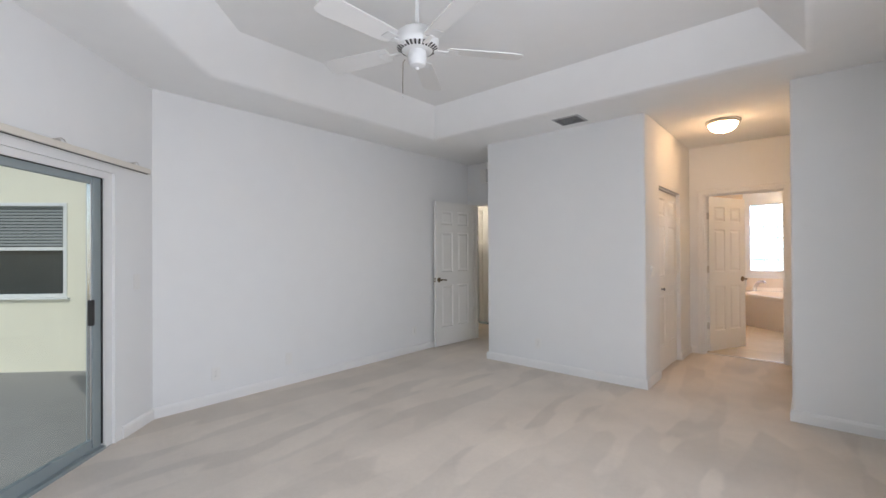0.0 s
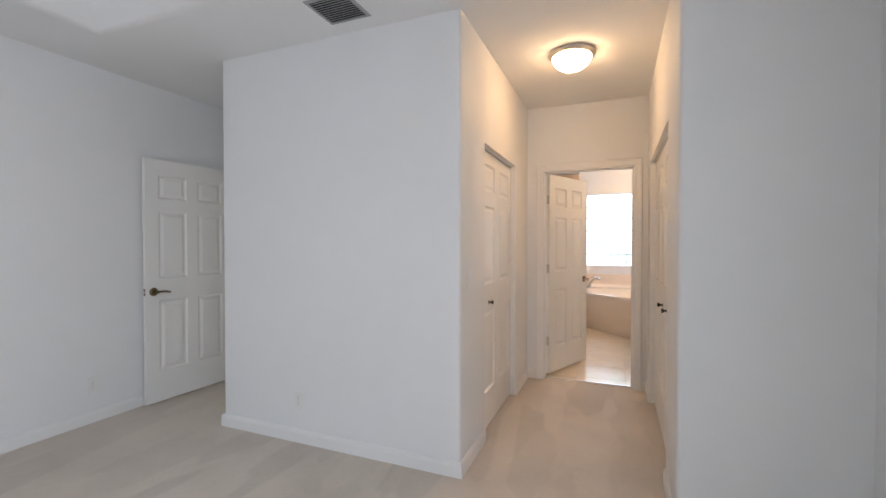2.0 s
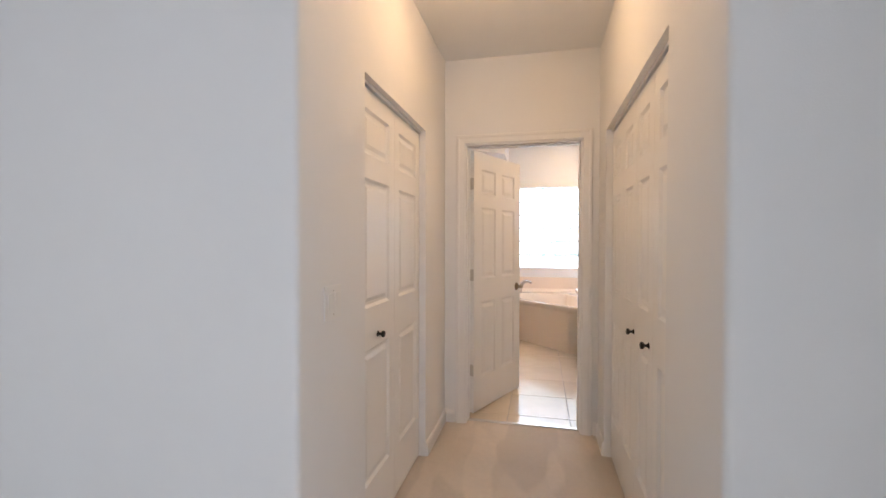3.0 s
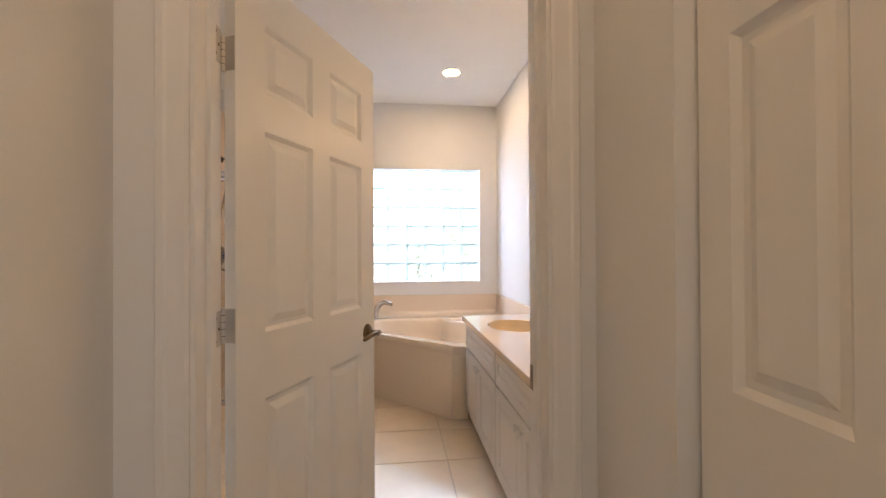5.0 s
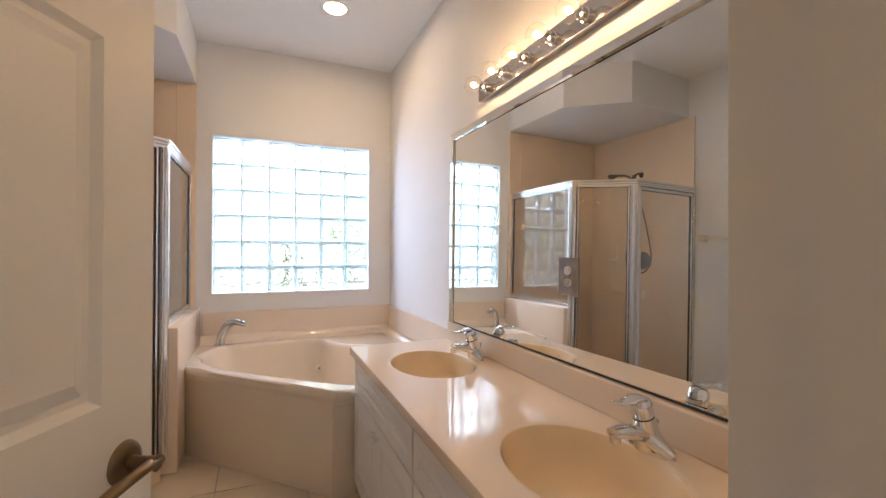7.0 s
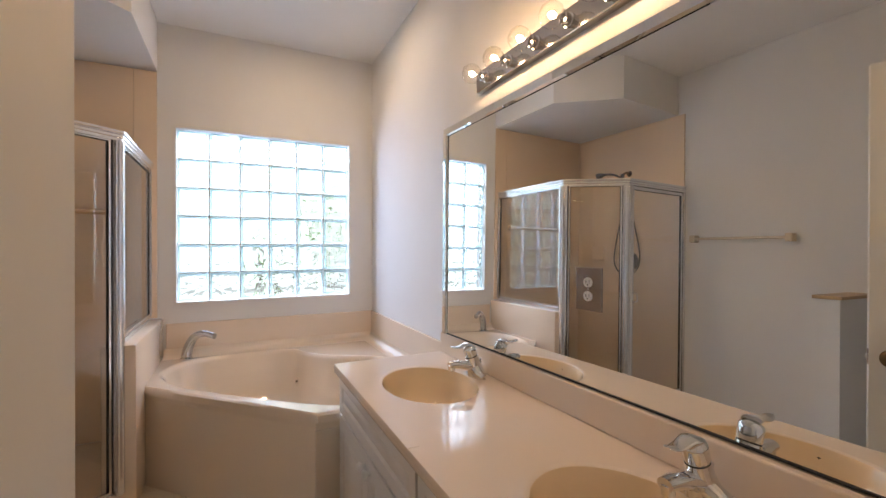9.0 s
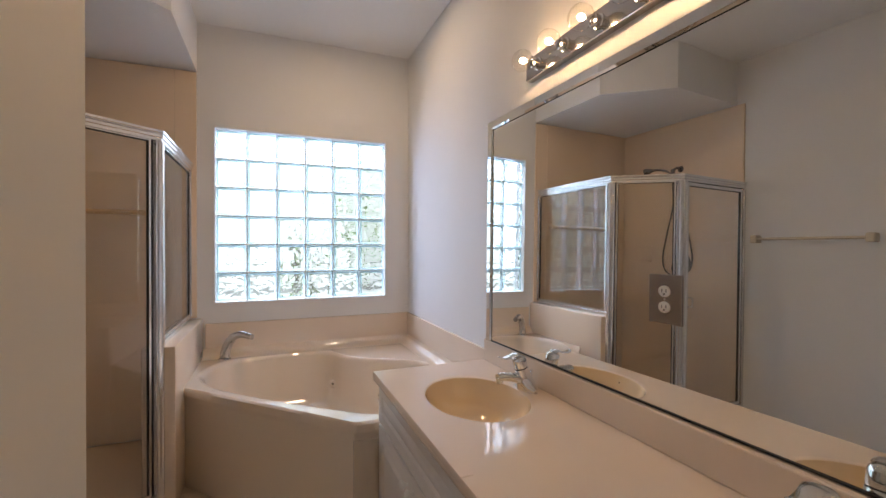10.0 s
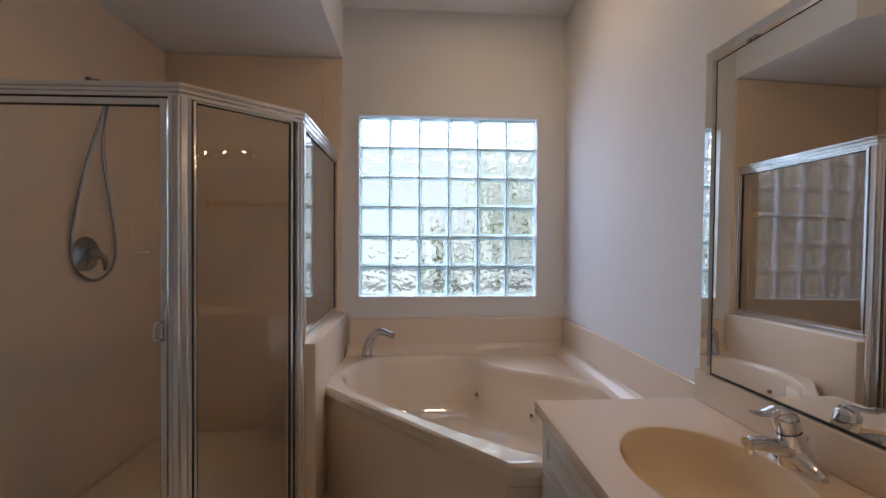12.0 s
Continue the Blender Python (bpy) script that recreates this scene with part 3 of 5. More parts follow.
for z in (0.30, 1.05, 1.80):
    hinge(entry_door, z, -1)

# a shut door across the hall
hall_door = panel_door("door", "white six-panel door shut across the hall", 0.76, pose(-5.13, 6.83, 0.012), SIX(0.76), faces=(-1,))
casing("trim_hall_door", -5.15, -4.35, 2.05, on_south_face(6.85), "white moulded casing round the hall door")


def bifold(label, x, y0, y1, h, leaves, into, knobs):
    """A folding closet door in a wall along y; into is the way into the closet."""
    w = (y1 - y0 - 0.012) / leaves
    top = thing("bifold_closet_door", label, "closet door")
    for i in range(leaves):
        a = y0 + 0.006 + i * w
        m = Matrix(((0, 1, 0, x + into * 0.055), (1, 0, 0, a + 0.0015), (0, 0, 1, 0.012), (0, 0, 0, 1)))
        lw = w - 0.003
        bm = leaf_mesh(lw, h - 0.034, 0.030, [(0.07, lw - 0.07, z0, z1) for z0, z1 in ROWS])
        lf = part("leaf", bm, DOOR, top, "", None, m)
        for z0, z1 in ROWS:
            for s in (-1, 1):
                part("panel", raised_panel(0.094, lw - 0.094, z0 + 0.024, z1 - 0.024, s * 0.0035, s, 0.009, 0.020), DOOR, lf)
    for y in knobs:
        rot = Matrix.Translation((x + into * 0.040, y, 0.912)) @ pose(0, 0, 0, 0, -90 * into, 0)
        part("knob", lathe(bmesh.new(), [(0.014, 0), (0.010, 0.004), (0.006, 0.008), (0.006, 0.016), (0.013, 0.021), (0.016, 0.027), (0.013, 0.033), (0.0, 0.036)], 20, rot), BLACKM, top, "small round black knob", 50)
    part("track", B(min(x + into * 0.03, x + into * 0.085), max(x + into * 0.03, x + into * 0.085), y0 + 0.004, y1 - 0.004, h - 0.016, h - 0.001), TRIM, top, "white closet track")


bifold("white folding closet door with a small black knob", -0.75, CL0, CL1, CLH, 2, -1, (5.33,))
bifold("wide white folding closet door with two black knobs", 0.335, CR0, CR1, CRH, 4, 1, (5.365, 5.648))

# ---------------------------------------------------------------- sliding door and the lanai outside
slider = thing("sliding_glass_door", "sliding patio door with grey aluminium frame", "sliding door")


def dpart(name, a, material, parent, label="", bev=0.0):
    return part(name, box(bmesh.new(), *a, bev, DIAG), material, parent, label)


fr = dpart("frame", (U0, U0 + 0.075, 0.02, 0.14, 0, SLIDE_H), WHITEM, slider, "white outer door frame")
dpart("head", (U0 + 0.075, U1, 0.02, 0.14, SLIDE_H - 0.045, SLIDE_H), WHITEM, slider)
dpart("frame", (U1 - 0.06, U1, 0.02, 0.14, 0, SLIDE_H - 0.045), WHITEM, slider)
dpart("track", (U0 + 0.075, U1 - 0.06, 0.01, 0.14, 0, 0.022), ALU, slider, "grey aluminium floor track")
dpart("track_rib", (U0 + 0.075, U1 - 0.06, 0.045, 0.052, 0.022, 0.036), ALU, slider)
dpart("track_rib", (U0 + 0.075, U1 - 0.06, 0.095, 0.102, 0.022, 0.036), ALU, slider)
# dark strips put in for the shaded gap between frame and sash
dpart("gap_or_gasket", (U0 + 0.075, U0 + 0.080, 0.03, 0.09, 0.036, SLIDE_H - 0.05), SLOT, slider, "dark strip in the gap between frame and sash")
dpart("gap_or_gasket", (U0 + 0.080, U1 - 0.06, 0.03, 0.09, SLIDE_H - 0.0495, SLIDE_H - 0.0455), SLOT, slider)
pan = dpart("sash", (U0 + 0.080, U0 + 0.150, 0.04, 0.075, 0.036, SLIDE_H - 0.05), ALU, slider, "grey aluminium sash")
dpart("sash_edge", (U0 + 0.150, U0 + 0.166, 0.046, 0.069, 0.036, SLIDE_H - 0.05), BRIGHT, pan)
dpart("sash_head", (U0 + 0.166, 1.36, 0.04, 0.075, SLIDE_H - 0.095, SLIDE_H - 0.05), ALU, pan)
dpart("sash_sill", (U0 + 0.166, 1.36, 0.04, 0.075, 0.036, 0.095), ALU, pan)
dpart("sash_stile", (1.30, 1.36, 0.04, 0.075, 0.095, SLIDE_H - 0.095), ALU, pan)
g = dpart("pane", (U0 + 0.166, 1.30, 0.055, 0.060, 0.095, SLIDE_H - 0.095), GLASS, pan)
g.visible_shadow = False
dpart("handle", (U0 + 0.172, U0 + 0.197, 0.012, 0.044, 0.86, 1.03), SLOT, pan, "black pull handle", 0.006)
sash2 = dpart("sash", (1.32, 1.38, 0.085, 0.12, 0.036, SLIDE_H - 0.05), ALU, slider, "grey aluminium fixed sash")
g = dpart("pane", (1.38, U1 - 0.06, 0.100, 0.105, 0.036, SLIDE_H - 0.05), GLASS, sash2)
g.visible_shadow = False

struct("door_sill", box(bmesh.new(), U0, U1, 0.012, 0.20, -0.12, -0.001, 0, DIAG), CONCRETE, "grey concrete sill under the patio door", "door sill")

rail = thing("blind_headrail", "cream metal headrail of a removed vertical blind", "blind rail")
body = part("rail", box(bmesh.new(), 0.10, 2.50, -0.052, -0.012, 1.955, 1.995, 0.004, DIAG), mat("cream_rail", (0.72, 0.68, 0.60), 0.4, var=0.03), rail)
part("slot", box(bmesh.new(), 0.12, 2.48, -0.037, -0.027, 1.952, 1.956, 0, DIAG), SLOT, body)
for u in (0.28, 0.95, 1.62, 2.3):
    part("bracket", box(bmesh.new(), u, u + 0.028, -0.048, 0.0, 1.995, 2.006, 0.002, DIAG), NICKEL, rail, "small metal wall bracket")
    pts = [DIAG @ Vector((u + 0.014 + dx, -0.052 + dy, 1.998 + dz)) for dx, dy, dz in ((-0.04, 0.0, 0.0), (-0.02, -0.004, 0.012), (0, -0.004, 0.014), (0.02, 0, 0.004))]
    part("clip", tube(bmesh.new(), bend(pts, 4), 0.003, 6), NICKEL, rail)

# the lanai: floor, cream wall with a window; then a sun-blocking slab
LAN = Matrix(((S, -S, 0, -6.05), (S, S, 0, 1.29), (0, 0, 1, 0), (0, 0, 0, 1)))  # u along the wall, w away from the house door
struct("ground_patio", B(-11, -1.2, -9, 3.6, -0.3, -0.06), CONCRETE, "bare grey concrete patio floor", "patio floor")
bm = bmesh.new()
for a in ((-6, -1.17, 0, 0.2, -0.06, 3.0), (-0.25, 3.3, 0, 0.2, -0.06, 3.0), (-1.17, -0.25, 0, 0.2, -0.06, 0.82), (-1.17, -0.25, 0, 0.2, 1.94, 3.0)):
    box(bm, *a, m=LAN)
struct("wall_patio", bm, STUCCO, "cream stucco patio wall with a window", "outside wall")
# unseen overhang added to block the sun at the east window
bm = B(1.16, 3.2, -1.2, 4.6, 2.5, 2.62)
struct("roof_sun_block", bm, PAINT, "unseen white slab added to keep sun off the bedroom window", "roof")
win = tagged(new("window_1"), "white single-hung window with a half lowered blind", "window", "", "structure")
WF = mat("white_window_frame", (0.8, 0.8, 0.78), 0.4, var=0.02)
for a in ((-1.17, -1.13, 0.82, 1.94), (-0.29, -0.25, 0.82, 1.94), (-1.13, -0.29, 0.82, 0.86), (-1.13, -0.29, 1.90, 1.94), (-1.13, -0.29, 1.375, 1.415)):
    part("window_frame", box(bmesh.new(), a[0], a[1], 0.0 - 0.012, 0.06, a[2], a[3], 0.003, LAN), WF, win)
part("window_sill", box(bmesh.new(), -1.2, -0.22, -0.04, 0.05, 0.795, 0.818, 0.004, LAN), WF, win)
part("pane", box(bmesh.new(), -1.13, -0.29, 0.035, 0.04, 0.86, 1.375, 0, LAN), DARKPANE, win)
part("pane", box(bmesh.new(), -1.13, -0.29, 0.055, 0.06, 1.415, 1.90, 0, LAN), DARKPANE, win)
for i in range(13):
    z = 1.43 + i * 0.037
    part("slat", box(bmesh.new(), -1.12, -0.30, 0.030, 0.034, z, z + 0.026, 0, LAN), BLIND, win)

# ---------------------------------------------------------------- bedroom fittings
fan = thing("ceiling_fan", "white five-blade ceiling fan with pull chain", "ceiling fan", at=pose(-1.29, 2.02, -0.028))
part("canopy", lathe(bmesh.new(), [(0.0, 3.0), (0.065, 2.998), (0.068, 2.96), (0.055, 2.925), (0.025, 2.905), (0.0, 2.904)], 28), WHITEM, fan, "", 40)
part("downrod", lathe(bmesh.new(), [(0.0125, 2.91), (0.0125, 2.68)], 16), WHITEM, fan, "", 40)
hous = part("motor_housing", lathe(bmesh.new(), [(0.0, 2.70), (0.03, 2.695), (0.04, 2.68), (0.09, 2.668), (0.118, 2.645), (0.128, 2.61), (0.128, 2.585), (0.120, 2.565), (0.09, 2.548), (0.0, 2.545)], 40), WHITEM, fan, "", 30)
for i in range(28):
    a = 2 * math.pi * i / 28
    part("vent_slot", box(bmesh.new(), -0.016, 0.016, -0.0055, 0.0055, -0.0016, 0.0016, 0, pose(0, 0, 2.5562, 0, 0, math.degrees(a)) @ pose(0.105, 0, 0, 0, -29, 0)), SLOT, hous)
part("switch_housing", lathe(bmesh.new(), [(0.0, 2.548), (0.050, 2.546), (0.056, 2.53), (0.056, 2.49), (0.045, 2.462), (0.02, 2.452), (0.0, 2.451)], 28), WHITEM, fan, "", 40)
part("finial", lathe(bmesh.new(), [(0.0, 2.453), (0.010, 2.45), (0.008, 2.44), (0.0, 2.436)], 12), WHITEM, fan, "", 40)
ch = part("pull_chain", tube(bmesh.new(), [(-0.056, -0.045, 2.50), (-0.066, -0.052, 2.485), (-0.068, -0.054, 2.30)], 0.0022, 6), BRONZE, fan)
part("chain_pull", lathe(bmesh.new(), [(0.0, 2.302), (0.004, 2.296), (0.006, 2.282), (0.0, 2.274)], 10, Matrix.Translation((-0.068, -0.054, 0))), WHITEM, ch, "", 40)
for i in range(5):
    m = pose(0, 0, 0, 0, 0, 72 * i + 52)
    iron = part("blade_iron", box(bmesh.new(), 0.10, 0.19, -0.014, 0.014, 2.552, 2.558, 0.001, m), WHITEM, fan)
    part("iron_plate", box(bmesh.new(), 0.18, 0.25, -0.04, 0.04, 2.556, 2.560, 0.001, m @ pose(0, 0, 0, 0, 0, 0)), WHITEM, iron)
    bm = prism(bmesh.new(), [(0.19, -0.055), (0.30, -0.062), (0.58, -0.070), (0.63, -0.062), (0.65, -0.04), (0.65, 0.04), (0.63, 0.062), (0.58, 0.070), (0.30, 0.062), (0.19, 0.055)], -0.003, 0.003)
    bmesh.ops.transform(bm, matrix=m @ Matrix.Translation((0, 0, 2.565)) @ pose(0, 0, 0, 11, 0, 0), verts=bm.verts)
    part("blade", bm, BLADE, fan)

vent = thing("ceiling_vent", "grey louvred air vent set in the ceiling", "air vent", at=pose(-1.395, 4.345, H_BED, 0, 0, 0))
VENTM = mat("vent_enamel", (0.42, 0.42, 0.43), 0.5, var=0.05)
part("frame", sweep(bmesh.new(), [(-0.118, -0.112), (0.118, -0.112), (0.118, 0.112), (-0.118, 0.112)], [(0, 0), (0, -0.006), (-0.016, -0.004), (-0.022, 0)], closed=True), VENTM, vent)
part("backing", B(-0.118, 0.118, -0.112, 0.112, -0.0015, -0.0005), SLOT, vent)
for i in range(11):
    part("slat", box(bmesh.new(), -0.118, 0.118, -0.009, 0.009, -0.001, 0.001, 0, pose(0, -0.101 + i * 0.0202, -0.006, 28, 0, 0)), VENTM, vent)


def wall_plate(name, label, m, kind):
    """A switch or outlet plate: x across, y up, z out of the wall."""
    p = thing(name, label, name.replace("_", " "), at=m)
    w, h = (0.058, 0.058) if kind == "double" else (0.036, 0.058)
    part("plate", B(-w, w, -h, h, 0, 0.006, 0.0025), PLASTIC, p)
    if kind == "outlet":
        for dy in (-0.02, 0.02):
            r = part("receptacle", prism(bmesh.new(), [(0.017 * math.cos(a) * (1 if abs(math.cos(a)) < 0.8 else 0.95), dy + 0.0145 * math.sin(a)) for a in [2 * math.pi * k / 16 for k in range(16)]], 0.006, 0.008), PLASTIC, p)
            for dx, hh in ((-0.006, 0.004), (0.006, 0.0033)):
                part("slot", B(dx - 0.001, dx + 0.001, dy - hh + 0.002, dy + hh + 0.002, 0.008, 0.0084), SLOT, r)
            part("ground_hole", B(-0.002, 0.002, dy - 0.009, dy - 0.005, 0.008, 0.0084), SLOT, r)
    elif kind in ("switch", "double"):
        for dx in ((-0.023, 0.023) if kind == "double" else (0,)):
            part("rocker", box(bmesh.new(), dx - 0.016, dx + 0.016, -0.033, 0.033, 0.004, 0.0085, 0.001, pose(0, 0, 0, 2, 0, 0)), PLASTIC, p)
    else:
        part("jack", B(-0.008, 0.008, -0.008, 0.008, 0.006, 0.009, 0.002), PLASTIC, p)
    for dy in ((0,) if kind == "outlet" else (-0.048, 0.048) if kind == "switch" else (-0.04, 0.04)):
        part("screw", lathe(bmesh.new(), [(0.0028, 0.006), (0.0022, 0.0072), (0.0, 0.0073)], 8, Matrix.Translation((0, dy, 0))), NICKEL, p)
    return p


def face_south(x, y, z):
    return Matrix(((1, 0, 0, x), (0, 0, -1, y), (0, 1, 0, z), (0, 0, 0, 1)))


def face_east(x, y, z):
    return Matrix(((0, 0, 1, x), (1, 0, 0, y), (0, 1, 0, z), (0, 0, 0, 1)))


wall_plate("wall_outlet", "white duplex outlet low on the closet block", face_south(-1.906, 4.60, 0.285), "outlet")
wall_plate("wall_outlet", "white duplex outlet low on the long wall", face_east(-3.56, 4.264, 0.28), "outlet")
wall_plate("wall_outlet", "white duplex outlet low on the long wall", face_east(-3.56, 1.76, 0.26), "outlet")
wall_plate("cable_plate", "white cable jack plate low on the long wall", face_east(-3.56, 2.458, 0.26), "jack")
wall_plate("light_switch", "white double light switch in the hallway", face_east(-0.75, 4.81, 1.13), "double")
pos = DIAG @ Vector((0.20, 0, 1.12))
wall_plate("light_switch", "white light switch beside the patio door", Matrix(((S, 0, S, pos.x), (-S, 0, S, pos.y), (0, 1, 0, pos.z), (0, 0, 0, 1))), "switch")
chime = thing("door_chime", "white plastic chime box high on the entry wall", "door chime", at=face_south(-3.235, 5.45, 2.46))
part("cover", B(-0.06, 0.06, -0.10, 0.10, 0, 0.045, 0.006), PLASTIC, chime)
part("base", B(-0.065, 0.065, -0.105, 0.105, -0.001, 0.006), PLASTIC, chime)


def dome_light(label, x, y, z):
    d = thing("ceiling_light", label, "ceiling light", at=pose(x, y, z))
    part("canopy", lathe(bmesh.new(), [(0.0, 0.0), (0.155, -0.001), (0.160, -0.012), (0.148, -0.028), (0.135, -0.034), (0.0, -0.034)], 40), NICKEL, d, "brushed nickel ring", 40)
    bowl = part("bowl", lathe(bmesh.new(), [(0.133, -0.034), (0.130, -0.050), (0.112, -0.080), (0.080, -0.104), (0.040, -0.117), (0.0, -0.120)], 40), DOME, d, "lit frosted glass bowl", 60)
    part("finial", lathe(bmesh.new(), [(0.010, -0.118), (0.012, -0.124), (0.007, -0.130), (0.008, -0.135), (0.0, -0.141)], 14), NICKEL, d, "", 40)


dome_light("lit frosted bowl ceiling light with nickel ring", -0.222, 5.425, H_BED)

pend = thing("pendant_lamp", "lit amber glass pendant lamp in the hall", "pendant lamp", at=pose(-4.13, 6.30, 0))
part("rod", lathe(bmesh.new(), [(0.005, 2.60), (0.005, 2.16)], 10), BRONZE, pend)
part("canopy", lathe(bmesh.new(), [(0.0, 2.60), (0.055, 2.598), (0.05, 2.58), (0.012, 2.57), (0.0, 2.57)], 20), BRONZE, pend, "", 40)
part("socket", lathe(bmesh.new(), [(0.0, 2.17), (0.02, 2.168), (0.026, 2.13), (0.0, 2.128)], 16), BRONZE, pend, "", 40)
part("shade", lathe(bmesh.new(), [(0.025, 2.14), (0.045, 2.12), (0.060, 2.07), (0.052, 2.03), (0.0, 2.02)], 24), SCONCE, pend, "lit amber glass shade", 60)


# ---------------------------------------------------------------- bathroom: glass block window
gw = tagged(new("window_2"), "six by six glass block window in a white frame", "window", "", "structure")
FY = WY + 0.035
bm = bmesh.new()
for a in ((WX0, WX0 + 0.02, WZ0, WZ1), (WX1 - 0.02, WX1, WZ0, WZ1), (WX0 + 0.02, WX1 - 0.02, WZ0, WZ0 + 0.02), (WX0 + 0.02, WX1 - 0.02, WZ1 - 0.02, WZ1)):
    box(bm, a[0], a[1], WY - 0.006, WY + 0.15, a[2], a[3])
part("window_frame", bm, WHITEM, gw)
PX, PZ = (WX1 - WX0 - 0.04) / 6, (WZ1 - WZ0 - 0.04) / 6
MORTAR = mat("white_block_joint", (0.66, 0.69, 0.71), 0.7, var=0.06)
for i in range(1, 6):
    x, z = WX0 + 0.02 + i * PX, WZ0 + 0.02 + i * PZ
    part("joint", B(x - 0.0046, x + 0.0046, FY + 0.006, FY + 0.075, WZ0 + 0.02, WZ1 - 0.02), MORTAR, gw)
    part("joint", B(WX0 + 0.02, WX1 - 0.02, FY + 0.0075, FY + 0.0735, z - 0.0046, z + 0.0046), MORTAR, gw)


def block_mesh():
    """A pillowed block: a flat rim round a slightly domed, wavy face on each side."""
    bm, hx, hz, hy, k = bmesh.new(), PX / 2 - 0.005, PZ / 2 - 0.005, 0.040, 8
    rows = {}
    for s in (-1, 1):
        for i in range(k + 1):
            for j in range(k + 1):
                u, v = -1 + 2 * i / k, -1 + 2 * j / k
                edge = max(abs(u), abs(v))
                y = hy - (0.012 if edge > 0.99 else 0.0 if edge > 0.72 else 0.005)
                rows[s, i, j] = bm.verts.new((u * hx, s * y, v * hz))
        for i in range(k):
            for j in range(k):
                bm.faces.new((rows[s, i, j], rows[s, i + 1, j], rows[s, i + 1, j + 1], rows[s, i, j + 1]))
    ring = [(i, 0) for i in range(k)] + [(k, j) for j in range(k)] + [(i, k) for i in range(k, 0, -1)] + [(0, j) for j in range(k, 0, -1)]
    for a, b in zip(ring, ring[1:] + ring[:1]):
        bm.faces.new((rows[-1, *a], rows[-1, *b], rows[1, *b], rows[1, *a]))
    return finish(bm, "glass_block", BLOCK, 50)


def rim_mesh():
    """The pale coated edge band of a block, seen through its face."""
    bm, a, b = bmesh.new(), PX / 2 - 0.0065, PX / 2 - 0.021
    c, d = PZ / 2 - 0.0065, PZ / 2 - 0.021
    for x0, x1, z0, z1 in ((-a, a, d, c), (-a, a, -c, -d), (-a, -b, -d, d), (b, a, -d, d)):
        box(bm, x0, x1, -0.0015, 0.0015, z0, z1)
    return finish(bm, "edge_band", BLOCKRIM)


blk, rim = block_mesh(), rim_mesh()
for i in range(6):
    for j in range(6):
        o = new("glass_block", blk)
        o.parent, o.location = gw, (WX0 + 0.02 + (i + 0.5) * PX, FY + 0.041, WZ0 + 0.02 + (j + 0.5) * PZ)
        o.visible_shadow = False
        e = new("edge_band", rim)
        e.parent, e.location = gw, (o.location.x, FY - 0.001, o.location.z)
        e.visible_shadow = False

# garden and bright sky outside it
# made-up pale ground that brightens the lower rows of blocks
struct("ground_garden", B(-12, 14, 10.5, 40, -0.4, -0.2), PALEGROUND, "ground outside the bathroom window, made pale to brighten the blocks", "paving")
bm = bmesh.new()
vs = [bm.verts.new(p) for p in ((-14, 24, -0.3), (16, 24, -0.3), (16, 24, 14), (-14, 24, 14))]
bm.faces.new(vs)
struct("backdrop_sky", bm, SKYGLOW, "bright hazy sky beyond the garden", "sky")


def shrub(name, label, x, y, h, r, seed, n, low, stem=0.022):
    rnd = random.Random(seed)
    t = thing(name, label, "shrub", at=pose(x, y, -0.2))
    stems = bmesh.new()
    tips = []
    for k in range(7):
        a, lean = rnd.uniform(0, 6.28), rnd.uniform(0.2, 0.9)
        tip = (math.cos(a) * r * lean, math.sin(a) * r * lean, h * rnd.uniform(0.75, 1.0))
        tips.append(tip)
        tube(stems, bend([(0.03 * math.cos(a), 0.03 * math.sin(a), 0), (tip[0] * 0.4, tip[1] * 0.4, h * 0.45), tip], 4), [stem] * 4 + [stem * 0.65] * 4 + [0.006], 6)
    part("stems", stems, mat(name + "_bark", (0.24, 0.21, 0.17), 0.9, var=0.2), t)
    verts, faces = [], []
    for k in range(n):
        tip = rnd.choice(tips)
        f = rnd.uniform(low, 1.02)
        c = Vector((tip[0] * f + rnd.gauss(0, r * 0.22), tip[1] * f + rnd.gauss(0, r * 0.22), tip[2] * f + rnd.gauss(0, 0.12)))
        q = Euler((rnd.uniform(-1, 1), rnd.uniform(-1, 1), rnd.uniform(0, 6.28))).to_matrix()
        s = rnd.uniform(0.05, 0.10)
        i = len(verts)
        verts += [tuple(c + q @ Vector(p) * s) for p in ((-1, 0, 0), (-0.2, 0.38, 0.06), (1, 0, 0), (-0.2, -0.38, 0.06))]
        faces.append((i, i + 1, i + 2, i + 3))
    me = bpy.data.meshes.new("leaves")
    me.from_pydata(verts, [], faces)
    me.materials.append(LEAF)
    o = new("leaves", me)
    o.parent = t
    o["kind"] = "stuff"


shrub("shrub", "leafy green shrub outside the glass block window", 1.05, 12.0, 2.70, 0.60, 3, 280, 0.55, 0.016)
shrub("shrub", "low leafy green shrub outside the glass block window", 0.28, 11.6, 1.90, 0.26, 5, 60, 0.4, 0.018)

# ---------------------------------------------------------------- corner tub
TZ = 0.56
deck = [(-0.53, 9.615), (0.285, 8.765), (0.40, 8.765), (0.40, 8.742), (1.003, 8.742), (1.003, 10.298), (-0.53, 10.298)]
CX, CY = 0.21, 9.56
NU, NV = Vector((0.722, -0.692)), Vector((0.692, 0.722))


